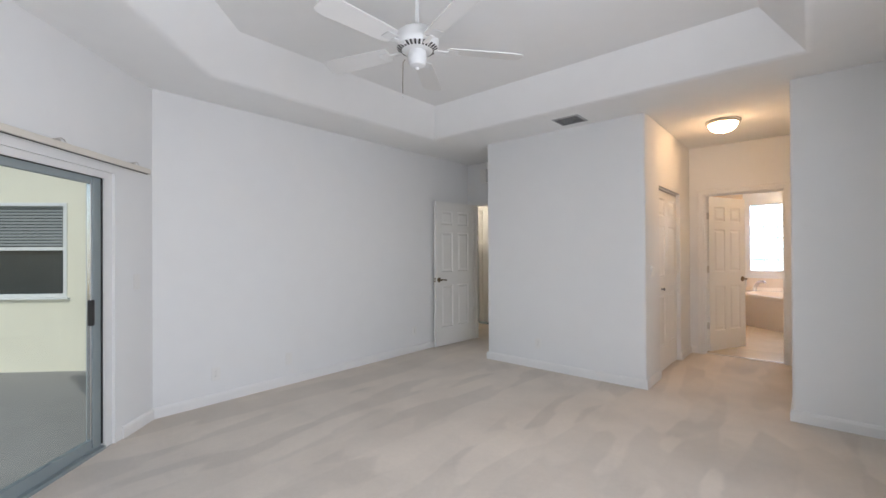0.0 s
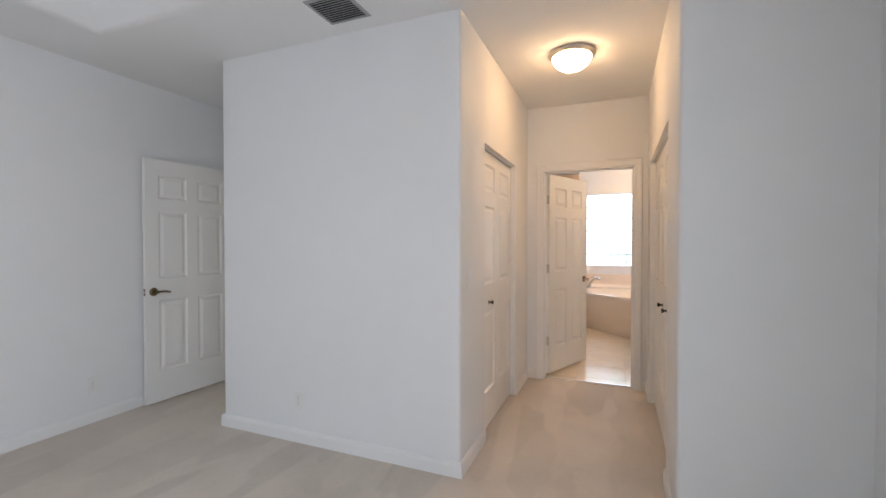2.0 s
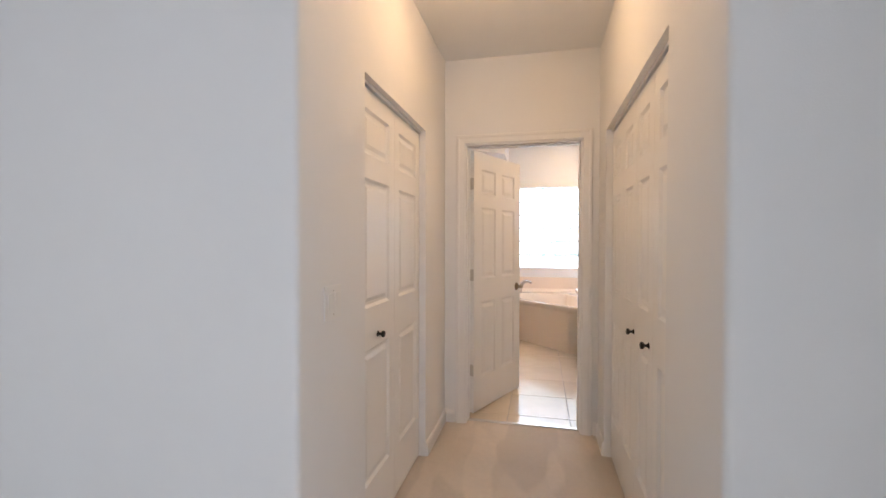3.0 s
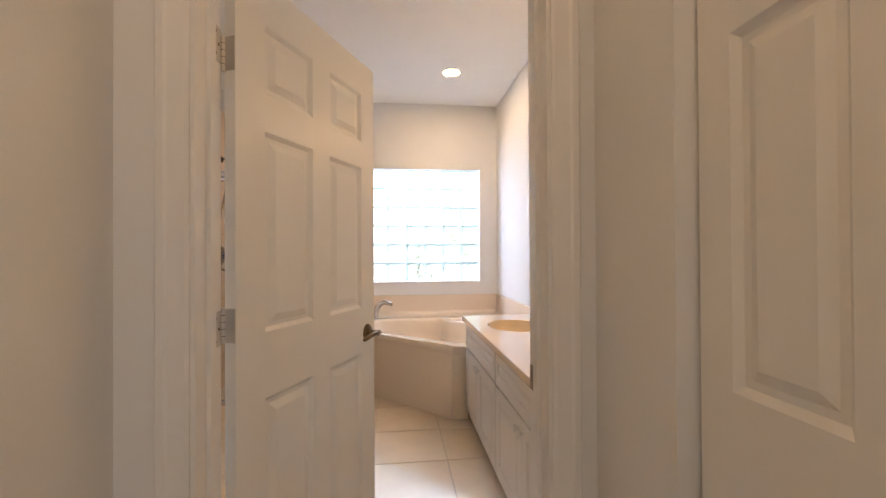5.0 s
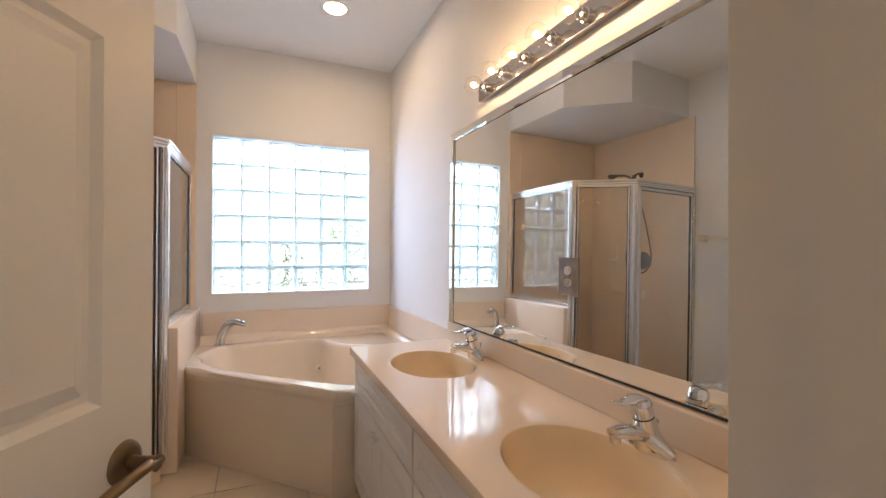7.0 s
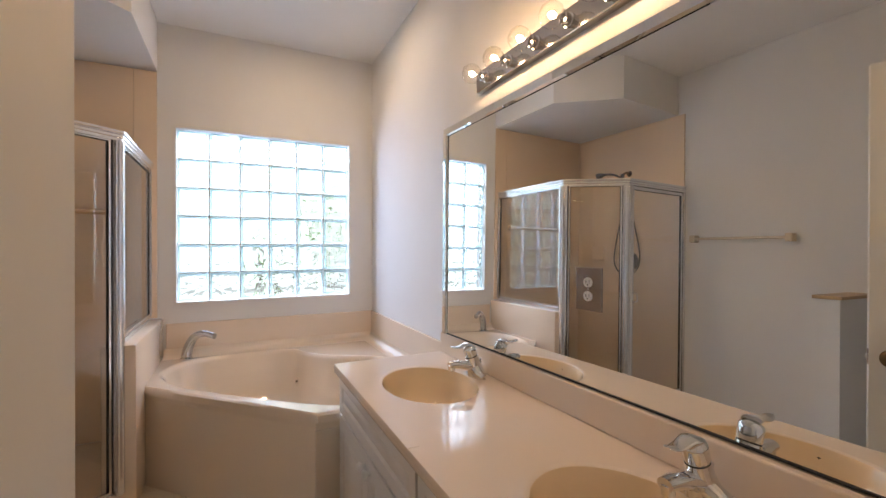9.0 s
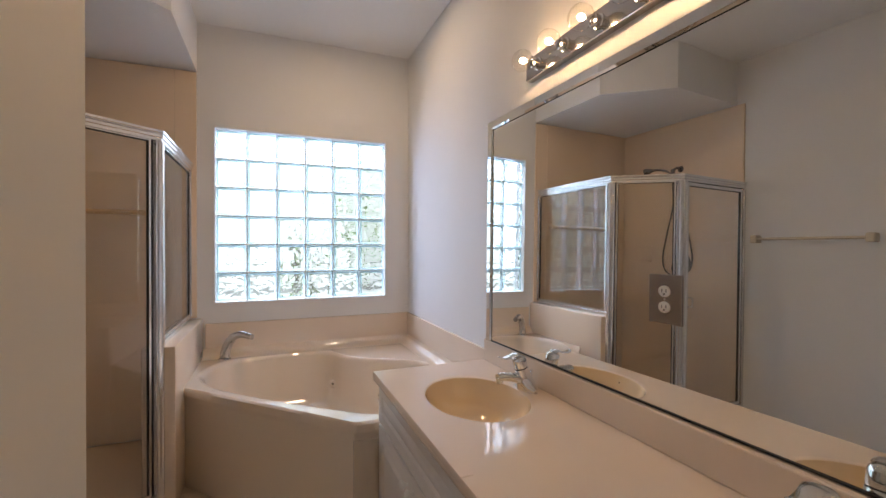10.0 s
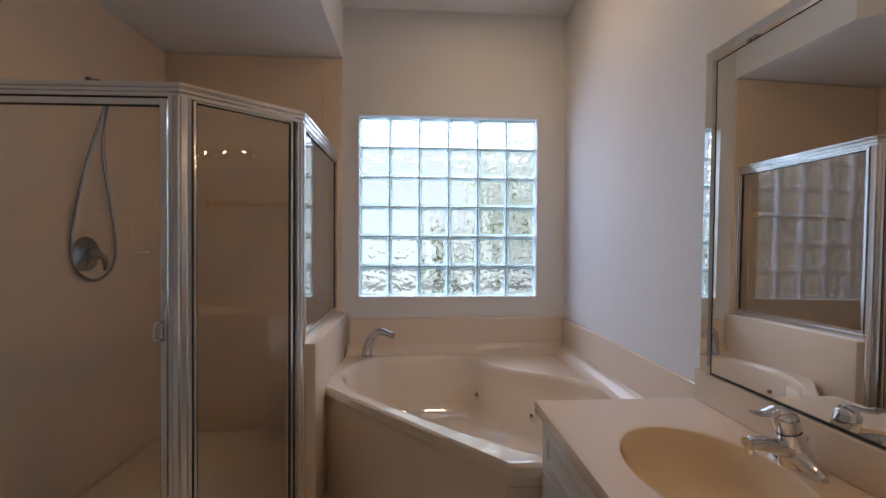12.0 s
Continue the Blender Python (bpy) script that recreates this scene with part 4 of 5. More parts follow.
# the basin's outline in axes along and across the apron, with the S-shaped back ledge
RIM = [(-0.66, -0.28), (-0.45, -0.39), (-0.2, -0.425), (0.3, -0.425), (0.62, -0.39), (0.74, -0.28), (0.79, -0.04), (0.75, 0.22), (0.62, 0.43), (0.50, 0.495), (0.36, 0.51), (0.20, 0.485), (0.04, 0.445), (-0.13, 0.455), (-0.24, 0.495), (-0.33, 0.525), (-0.45, 0.46), (-0.60, 0.31), (-0.74, 0.14), (-0.79, 0.01), (-0.76, -0.13)]
loop = []
for k in range(len(RIM)):
    p0, p1, p2, p3 = (RIM[(k + j) % len(RIM)] for j in (-1, 0, 1, 2))
    for i in range(12):
        t = i / 12
        w = ((-t + 2 * t * t - t ** 3) / 2, (2 - 5 * t * t + 3 * t ** 3) / 2, (t + 4 * t * t - 3 * t ** 3) / 2, (t ** 3 - t * t) / 2)
        u, v = (sum(a * p[c] for a, p in zip(w, (p0, p1, p2, p3))) for c in (0, 1))
        loop.append((math.atan2(v, u) % (2 * math.pi), math.hypot(u, v)))
loop.sort()
LA, LR = [a for a, r in loop], [r for a, r in loop]


def basin(a, f):
    """A point of the basin's outline at angle a, shrunk by f."""
    c, s = math.cos(a), math.sin(a)
    r = float(np.interp(a % (2 * math.pi), LA, LR, period=2 * math.pi))
    q = NU * c * r * f + NV * s * r * f
    return q.x, q.y


def to_edge(poly, c, d):
    best = 1e9
    for (x0, y0), (x1, y1) in zip(poly, poly[1:] + poly[:1]):
        ex, ey = x1 - x0, y1 - y0
        den = d[0] * ey - d[1] * ex
        if abs(den) > 1e-9:
            t = ((x0 - c[0]) * ey - (y0 - c[1]) * ex) / den
            u = ((x0 - c[0]) * d[1] - (y0 - c[1]) * d[0]) / den
            if t > 0 and -1e-6 <= u <= 1 + 1e-6:
                best = min(best, t)
    return best


tub = thing("corner_bathtub", "cream corner whirlpool tub with diagonal apron", "bathtub")
angs = []
for k in range(144):
    angs.append(2 * math.pi * k / 144)
angs = [(a, basin(a, 1)) for a in angs]
dirs = [math.atan2(q[1], q[0]) for a, q in angs]
for x, y in deck:
    want = math.atan2(y - CY, x - CX)
    i = min(range(len(dirs)), key=lambda k: abs((dirs[k] - want + math.pi) % (2 * math.pi) - math.pi))
    lo, hi = angs[i][0] - 0.2, angs[i][0] + 0.2
    for _ in range(40):
        mid = (lo + hi) / 2
        q = basin(mid, 1)
        if (math.atan2(q[1], q[0]) - want + math.pi) % (2 * math.pi) - math.pi < 0:
            lo = mid
        else:
            hi = mid
    angs[i] = (mid, basin(mid, 1))
    dirs[i] = want
angs.sort()
bm = bmesh.new()
rings = []
under, edge0, edge1 = [], [], []
for a, q in angs:
    ln = math.hypot(*q)
    d = (q[0] / ln, q[1] / ln)
    t = to_edge(deck, (CX, CY), d)
    inn = t - 0.012
    at_wall = CX + d[0] * t > 1.0 or CY + d[1] * t > 10.295
    rings.append([(CX + d[0] * t, CY + d[1] * t, TZ - 0.045), (CX + d[0] * t, CY + d[1] * t, TZ - (0.0005 if at_wall else 0.010)), (CX + d[0] * inn, CY + d[1] * inn, TZ), (CX + d[0] * (inn - 0.006), CY + d[1] * (inn - 0.006), TZ)]
                 + [(CX + q[0] * f, CY + q[1] * f, z) for f, z in ((1.035, TZ), (1.022, TZ), (1.0, TZ - 0.006), (0.975, TZ - 0.03), (0.93, TZ - 0.16), (0.88, TZ - 0.28), (0.80, TZ - 0.345), (0.68, TZ - 0.365), (0.3, TZ - 0.37), (0.02, TZ - 0.372))])
vv = [[bm.verts.new(p) for p in r] for r in rings]
for r, s in zip(vv, vv[1:] + vv[:1]):
    for k in range(len(r) - 1):
        bm.faces.new((r[k], s[k], s[k + 1], r[k + 1]))
shell = part("shell", bm, TUBM, tub, "glossy cream tub shell", 45)
bm = prism(bmesh.new(), [(-0.522, 9.628), (0.280, 8.785), (0.40, 8.785), (0.40, 8.90), (0.30, 8.95), (-0.522, 9.80)], 0.0, TZ - 0.046)
part("apron", bm, TUBM, tub, "cream apron panel")
bm = sweep(bmesh.new(), [(-0.522, 9.628), (0.280, 8.785), (0.40, 8.785)], [(0.0, TZ - 0.075), (-0.004, TZ - 0.046), (-0.0, TZ - 0.045), (0.02, TZ - 0.045), (0.02, TZ - 0.075)])
part("apron_lip", bm, TUBM, tub)
part("corner_post", B(0.276, 0.40, 8.778, 8.80, 0.0, TZ - 0.085, 0.003), TUBM, tub, "apron corner panel")
for f, an, z in ((0.89, 2.05, 0.345), (0.90, 1.20, 0.32)):
    q = basin(an, f)
    c = Vector((CX + q[0], CY + q[1], z))
    m = look(c, Vector((CX, CY, z + 0.10))) @ pose(0, 0, 0, 180, 0, 0)
    big = z < 0.33
    r = 0.034 if big else 0.026
    j = part("suction_cover" if big else "jet", lathe(bmesh.new(), [(r, -0.01), (r, 0.004), (r * 0.8, 0.009), (r * 0.45, 0.010), (r * 0.3, 0.004), (0, 0.004)], 22, m), MARBLE, tub, "round cream fitting", 40)
    part("nozzle", lathe(bmesh.new(), [(0.008, 0.002), (0.008, 0.0115), (0.004, 0.012), (0.0, 0.008)], 12, m), BRONZE, j, "", 40)
q = basin(3.55, 0.93)
part("jet", lathe(bmesh.new(), [(0.012, -0.01), (0.012, 0.006), (0.006, 0.010), (0.0, 0.006)], 14, look((CX + q[0], CY + q[1], 0.43), (CX, CY, 0.5)) @ pose(0, 0, 0, 180, 0, 0)), BRONZE, tub, "small dark jet", 40)
part("cove", sweep(bmesh.new(), [(0.9868, 8.75), (0.9868, 10.2815), (-0.508, 10.2815)], [(0, TZ + 0.0005), (0, TZ + 0.060), (0.010, TZ + 0.046), (0.024, TZ + 0.024), (0.045, TZ + 0.009), (0.075, TZ + 0.0005)]), TUBM, tub, "coved edge along the splash", 60)
# chrome with the shade put into its base colour
SPOUTM = mat("shaded_chrome", (0.55, 0.55, 0.56), 0.10, 1.0, var=0.03)
spout = thing("tub_spout", "chrome arched tub filler on the tub deck", "faucet")
pts = bend([(-0.365, 10.20, TZ + 0.0), (-0.355, 10.19, TZ + 0.07), (-0.315, 10.155, TZ + 0.150), (-0.255, 10.105, TZ + 0.182), (-0.185, 10.05, TZ + 0.168)], 6)
part("spout", tube(bmesh.new(), pts, [0.034 - 0.012 * i / len(pts) for i in range(len(pts))], 16, 0.85), SPOUTM, spout, "", 60)
part("base", lathe(bmesh.new(), [(0.040, 0), (0.038, 0.008), (0.031, 0.012), (0, 0.012)], 24, Matrix.Translation((-0.365, 10.20, TZ))), SPOUTM, spout, "", 40)

spl = tagged(new("trim_tub_splash"), "cream cultured marble splash round the tub", "splash", "", "structure")
part("splash_back", B(-0.495, 1.003, WY - 0.018, WY - 0.001, TZ + 0.001, 0.797, 0.003), MARBLE, spl)
part("splash_side", B(0.987, 1.004, 8.745, WY - 0.018, TZ + 0.001, 0.797, 0.003), MARBLE, spl)

# ---------------------------------------------------------------- shower
P0, P1, P2, P3 = (-1.705, 9.078), (-0.950, 9.055), (-0.588, 9.368), (-0.595, 10.27)
sh = tagged(new("wall_shower_surround"), "tan cultured marble panels lining the shower", "shower wall", "", "structure")
part("panel", B(-1.72 + 0.001, -1.705, 9.07, 10.285, 0.05, 2.565, 0.002), SURROUND, sh)
part("panel", B(-1.705, -0.68, 10.285, 10.299, 0.05, 2.565, 0.002), SURROUND, sh)
part("panel", B(-0.6795, -0.547, 10.287, 10.299, 0.845, 2.565, 0.002), SURROUND, sh)
kn = tagged(new("wall_shower_knee"), "low cream marble knee wall between shower and tub", "knee wall", "", "structure")
part("body", B(-0.660, -0.511, 9.380, 10.297, 0, 0.84, 0.014), MARBLE, kn, "", 40)
pan = thing("shower_pan", "cream shower base with a raised curb", "shower base")
part("floor", prism(bmesh.new(), [(-1.705, 9.10), (-0.97, 9.09), (-0.66, 9.37), (-0.66, 10.285), (-1.705, 10.285)], 0, 0.045), TUBM, pan)
part("curb", sweep(bmesh.new(), [P0, P1, (-0.612, 9.348)], [(-0.045, 0), (-0.045, 0.085), (-0.035, 0.095), (0.035, 0.095), (0.045, 0.085), (0.045, 0)]), TUBM, pan)

enc = thing("shower_enclosure", "corner shower enclosure of bright aluminium and glass", "shower")
ZH = 1.915
HEAD = [(-0.022, ZH - 0.050), (-0.022, ZH - 0.037), (-0.030, ZH - 0.033), (-0.030, ZH - 0.022), (-0.024, ZH - 0.018), (-0.034, ZH - 0.010), (-0.034, ZH), (0.022, ZH), (0.022, ZH - 0.050)]
part("header", sweep(bmesh.new(), [P0, P1, P2, P3], HEAD), BRIGHT, enc, "stepped bright aluminium header")
CURB = [(-0.018, 0.095), (-0.018, 0.118), (-0.008, 0.125), (0.016, 0.125), (0.016, 0.095)]
part("sill_rail", sweep(bmesh.new(), [P0, P1, (-0.617, 9.342)], CURB), BRIGHT, enc)
part("sill_rail", sweep(bmesh.new(), [(-0.587, 9.39), P3], [(d, h + 0.745) for d, h in CURB]), BRIGHT, enc)


def post(c, rot, z0, prof):
    bm = prism(bmesh.new(), prof, z0, ZH - 0.05)
    bmesh.ops.transform(bm, matrix=pose(c[0], c[1], 0, 0, 0, rot), verts=bm.verts)
    part("post", bm, BRIGHT, enc, "fluted aluminium post")


FLUTE = [(-0.038, -0.020), (-0.026, -0.020), (-0.022, -0.026), (-0.006, -0.030), (0.0, -0.026), (0.006, -0.030), (0.022, -0.026), (0.026, -0.020), (0.038, -0.020), (0.038, 0.018), (-0.038, 0.018)]
post(P1, 20, 0.10, FLUTE)
post(P2, 62, 0.10, [(x * 0.72, y) for x, y in FLUTE])
part("wall_channel", B(-1.72, -1.695, 9.058, 9.098, 0.10, ZH - 0.05, 0.003), BRIGHT, enc)
part("wall_channel", B(-0.612, -0.576, 10.272, 10.297, 0.86, ZH - 0.05, 0.003), BRIGHT, enc)


def glazing(name, a, b, z0, z1, frame, label=""):
    """A framed glass panel between two plan points."""
    d = Vector((b[0] - a[0], b[1] - a[1]))
    m = Matrix.Translation((a[0], a[1], 0)) @ pose(0, 0, 0, 0, 0, math.degrees(math.atan2(d.y, d.x)))
    L = d.length
    f = part(name, B(0, frame, -0.011, 0.011, z0, z1, m=m), BRIGHT, enc, label)
    part("frame_bar", B(L - frame, L, -0.011, 0.011, z0, z1, m=m), BRIGHT, f)
    part("frame_bar", B(frame, L - frame, -0.011, 0.011, z0, z0 + frame, m=m), BRIGHT, f)
    part("frame_bar", B(frame, L - frame, -0.011, 0.011, z1 - frame, z1, m=m), BRIGHT, f)
    part("gap_or_gasket", B(frame, frame + 0.004, -0.006, 0.006, z0 + frame, z1 - frame, m=m), SLOT, f)
    part("gap_or_gasket", B(L - frame - 0.004, L - frame, -0.006, 0.006, z0 + frame, z1 - frame, m=m), SLOT, f)
    part("gap_or_gasket", B(frame, L - frame, -0.0055, 0.0055, z1 - frame - 0.004, z1 - frame, m=m), SLOT, f)
    g = part("pane", B(frame, L - frame, -0.002, 0.002, z0 + frame, z1 - frame, m=m), SHGLASS, f, "clear glass with a faint soap film")
    g.visible_shadow = False
    return f, m, L


door, dm, dl = glazing("shower_door", (-1.692, 9.0776), (-0.998, 9.0566), 0.128, ZH - 0.055, 0.024, "framed swinging glass door")
glazing("fixed_panel", (-0.919, 9.082), (-0.613, 9.346), 0.122, ZH - 0.047, 0.010)
glazing("fixed_panel", (-0.5875, 9.408), (-0.5935, 10.270), 0.868, ZH - 0.047, 0.014)
# dark strip that fills the gap under the header in place of shade
part("gap_shade", B(0.0, dl, -0.004, 0.004, ZH - 0.0548, ZH - 0.0502, m=dm), SLOT, door, "dark gap strip above the door")
hm = dm @ Matrix.Translation((dl - 0.013, 0, 0.972))
part("pull_handle", tube(bmesh.new(), bend([hm @ Vector(p) for p in ((0.004, -0.012, 0.034), (-0.002, -0.038, 0.034), (-0.012, -0.044, 0.026), (-0.014, -0.044, -0.026), (-0.002, -0.038, -0.034), (0.004, -0.012, -0.034))], 5), 0.0055, 10), CHROME, enc, "small chrome pull", 60)
part("handle_plate", box(bmesh.new(), -0.010, 0.012, -0.014, -0.0111, -0.042, 0.042, 0.001, hm), CHROME, enc)

valve = thing("shower_valve", "chrome shower valve with lever on the shower wall", "shower valve", at=Matrix(((0, 0, 1, -1.705), (1, 0, 0, 9.60), (0, 1, 0, 1.25), (0, 0, 0, 1))))
part("escutcheon", lathe(bmesh.new(), [(0.088, 0), (0.085, 0.008), (0.05, 0.016), (0.036, 0.018), (0.034, 0.05), (0.028, 0.058), (0, 0.06)], 32), DARKCHROME, valve, "", 40)
part("lever", tube(bmesh.new(), bend([(0, 0, 0.05), (0.03, -0.02, 0.066), (0.05, -0.055, 0.062), (0.052, -0.085, 0.056)], 4), [0.014] * 8 + [0.012, 0.011, 0.010, 0.009, 0.008], 10), DARKCHROME, valve, "", 50)

head = thing("hand_shower", "chrome hand shower with looped metal hose", "shower")
part("arm_flange", lathe(bmesh.new(), [(0.03, 0), (0.027, 0.006), (0.012, 0.012), (0, 0.012)], 20, Matrix(((0, 0, 1, -1.705), (1, 0, 0, 9.63), (0, 1, 0, 2.12), (0, 0, 0, 1)))), DARKCHROME, head, "", 40)
part("arm", tube(bmesh.new(), bend([(-1.70, 9.63, 2.12), (-1.665, 9.63, 2.13), (-1.625, 9.635, 2.11)], 5), 0.0105, 12), DARKCHROME, head, "", 50)
part("holder", lathe(bmesh.new(), [(0.0, -0.02), (0.017, -0.018), (0.019, 0.0), (0.017, 0.022), (0.0, 0.024)], 16, Matrix.Translation((-1.615, 9.64, 2.09))), DARKCHROME, head, "", 40)
part("spray", tube(bmesh.new(), bend([(-1.612, 9.64, 2.055), (-1.585, 9.70, 2.105), (-1.535, 9.78, 2.118), (-1.485, 9.85, 2.095)], 5), [0.010] * 7 + [0.011] * 4 + [0.016, 0.024, 0.032, 0.036, 0.030], 16), DARKCHROME, head, "", 50)
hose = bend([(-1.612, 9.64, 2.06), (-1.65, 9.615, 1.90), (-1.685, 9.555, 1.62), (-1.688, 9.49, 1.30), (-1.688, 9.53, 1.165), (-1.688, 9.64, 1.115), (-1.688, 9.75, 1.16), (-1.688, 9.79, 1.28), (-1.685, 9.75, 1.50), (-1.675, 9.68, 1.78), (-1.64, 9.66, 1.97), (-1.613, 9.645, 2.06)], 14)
part("hose", tube(bmesh.new(), hose, [0.0082 if i % 2 else 0.0066 for i in range(len(hose))], 10), DARKCHROME, head, "flexible ribbed metal hose")

tb = thing("shower_ledge_bar", "tan ceramic bar across the shower back wall", "towel bar")
part("bar", tube(bmesh.new(), [(-1.39, 10.235, 1.57), (-0.72, 10.235, 1.57)], 0.016, 12), BARTAN, tb, "", 40)
for x in (-1.40, -0.72):
    part("end_post", B(x - 0.018, x + 0.018, 10.222, 10.287, 1.545, 1.595, 0.008), BARTAN, tb)
sd = thing("soap_dish", "cream moulded soap shelf in the shower corner", "soap dish")
bm = prism(bmesh.new(), [(-1.7048, 9.93), (-1.66, 9.94), (-1.632, 10.0), (-1.66, 10.06), (-1.7048, 10.07)], 1.245, 1.262)
part("tray", bm, SURROUND, sd)
part("back_plate", B(-1.7048, -1.695, 9.925, 10.075, 1.262, 1.40, 0.004), SURROUND, sd)

towel = thing("towel_bar", "almond ceramic towel bar on the wall", "towel bar")
part("bar", tube(bmesh.new(), [(-1.665, 8.28, 1.455), (-1.665, 8.95, 1.455)], 0.010, 12), BARCREAM, towel, "", 40)
for y in (8.27, 8.96):
    part("end_post", B(-1.719, -1.645, y - 0.024, y + 0.024, 1.425, 1.485, 0.009), BARCREAM, towel)
pony = tagged(new("wall_toilet_partition"), "low white partition with a wood cap", "low wall", "", "structure")
part("body", B(-1.719, -1.22, 7.84, 7.95, 0, 1.07), PAINT, pony)
part("cap", B(-1.719, -1.2, 7.825, 7.965, 1.07, 1.09, 0.004), mat("light_wood", (0.55, 0.38, 0.21), 0.4, var=0.2, stretch=(1, 12, 12)), pony)

# ---------------------------------------------------------------- vanity
VX, VZ, VY0, VY1 = 0.385, 0.772, 6.71, 8.733
CUT = (6.86, 7.795, 8.73)


def front(name, y0, y1, z0, z1, parent, knob=None):
    """A raised-panel front facing west."""
    m = Matrix(((0, 1, 0, VX + 0.0), (-1, 0, 0, y1), (0, 0, 1, z0), (0, 0, 0, 1)))
    w, h = y1 - y0, z1 - z0
    b = 0.045 if h < 0.25 else 0.062
    f = part(name, leaf_mesh(w, h, 0.018, [(b, w - b, b, h - b)], 0.006, 0.010), CABINET, parent, "", None, m)
    part("panel", raised_panel(b + 0.012, w - b - 0.012, b + 0.012, h - b - 0.012, -0.0025, -1, 0.006, 0.018), CABINET, f)
    if knob:
        part("knob", lathe(bmesh.new(), [(0.008, 0), (0.006, 0.008), (0.008, 0.012), (0.015, 0.018), (0.016, 0.024), (0.011, 0.030), (0, 0.032)], 18, Matrix.Translation((knob[0], -0.009, knob[1])) @ pose(0, 0, 0, 90, 0, 0)), PLASTIC, f, "round white porcelain knob", 50)


for y0, y1 in zip(CUT, CUT[1:]):
    cab = thing("vanity_cabinet", "white raised-panel vanity cabinet under the counter", "cabinet", "vanity units")
    bm = B(VX + 0.010, 0.934, y0 + 0.001, y1 - 0.001, 0.09, 0.60)
    box(bm, VX + 0.010, VX + 0.026, y0 + 0.001, y1 - 0.001, 0.60, VZ - 0.020)
    box(bm, VX + 0.026, 0.934, y1 - 0.017, y1 - 0.001, 0.60, VZ - 0.020)
    part("body", bm, CABINET, cab)
    part("toe_kick", B(VX + 0.06, 0.934, y0 + 0.001, y1 - 0.001, 0.0, 0.09), CABINET, cab)
    front("drawer_front", y0 + 0.008, y1 - 0.008, 0.575, VZ - 0.030, cab)
    ym = (y0 + y1) / 2
    front("door", ym + 0.002, y1 - 0.008, 0.10, 0.562, cab, (y1 - 0.008 - ym - 0.002 - 0.030, 0.462 - 0.045))
    front("door", y0 + 0.008, ym - 0.002, 0.10, 0.562, cab, (0.030, 0.462 - 0.045))
fil = thing("vanity_filler", "white filler panel at the vanity end", "cabinet")
part("panel", B(VX + 0.006, 0.934, VY0, CUT[0], 0.0, VZ - 0.020), CABINET, fil)

top = thing("double_vanity_counter", "glossy cream cultured marble counter with two bowls", "countertop")
SINKS = [(0.635, 8.285), (0.635, 7.315)]
AX, AY = 0.180, 0.235
ZT = 0.792
for (sx, sy), (y0, y1) in zip(SINKS, ((7.80, VY1), (VY0, 7.80))):
    rect = [(0.352, y0), (0.934, y0), (0.934, y1), (0.352, y1)]
    aa = [2 * math.pi * k / 64 for k in range(64)]
    dd = [(AX * math.cos(a), AY * math.sin(a)) for a in aa]
    for x, y in rect:
        want = math.atan2(y - sy, x - sx)
        i = min(range(64), key=lambda k: abs((math.atan2(dd[k][1], dd[k][0]) - want + math.pi) % (2 * math.pi) - math.pi))
        r = 1 / math.hypot(math.cos(want) / AX, math.sin(want) / AY)
        dd[i] = (r * math.cos(want), r * math.sin(want))
    bm, bw = bmesh.new(), bmesh.new()
    R, Q = [], []
    for q in dd:
        t = to_edge(rect, (sx, sy), q)
        R.append([bm.verts.new((sx + q[0] * f, sy + q[1] * f, z)) for f, z in (((t, ZT), (t * 0.999, ZT), (t * 0.998, ZT)) if abs(sy + q[1] * t - 7.80) < 1e-4 and 0.353 < sx + q[0] * t < 0.9335 else ((t, ZT - 0.022), (t, ZT - 0.004), (t - 0.012, ZT))) + ((t - 0.03, ZT), (1.075, ZT), (1.05, ZT), (1.0, ZT - 0.003))])
        Q.append([bw.verts.new((sx + q[0] * f, sy + q[1] * f, z)) for f, z in ((1.0, ZT - 0.003), (0.975, ZT - 0.012), (0.93, ZT - 0.045), (0.84, ZT - 0.090), (0.66, ZT - 0.125), (0.40, ZT - 0.142), (0.12, ZT - 0.148))])
    for V, b in ((R, bm), (Q, bw)):
        for r, s in zip(V, V[1:] + V[:1]):
            for k in range(len(r) - 1):
                b.faces.new((r[k], s[k], s[k + 1], r[k + 1]))
    part("counter", bm, MARBLE, top, "", 40)
    bowl = part("bowl", bw, BOWL, top, "oval almond sink bowl", 60)
    dm2 = Matrix.Translation((sx, sy, ZT - 0.149))
    dr = part("drain", lathe(bmesh.new(), [(0.033, 0.0), (0.032, 0.004), (0.024, 0.004), (0.022, -0.004), (0.0, -0.004)], 24, dm2), CHROME, bowl, "chrome drain ring", 40)
    part("overflow", lathe(bmesh.new(), [(0.006, 0.0), (0.006, 0.002), (0.0, 0.002)], 12, look((sx - AX * 0.955, sy, ZT - 0.035), (sx, sy, ZT)) @ pose(0, 0, 0, 180, 0, 0)), SLOT, bowl)
    st = thing("drain_stopper", "dark metal pop-up drain stopper in the bowl", "drain stopper")
    part("plug", lathe(bmesh.new(), [(0.0, -0.002), (0.017, -0.002), (0.018, 0.010), (0.014, 0.014), (0.0, 0.015)], 20, dm2), BLACKM, st, "", 40)
part("edge", B(0.353, 0.934, VY1 - 0.03, VY1 - 0.0005, VZ - 0.018, ZT - 0.021), MARBLE, top)
part("front_edge", B(0.353, 0.375, VY0 + 0.001, VY1 - 0.001, VZ - 0.018, ZT - 0.021, 0.004), MARBLE, top)
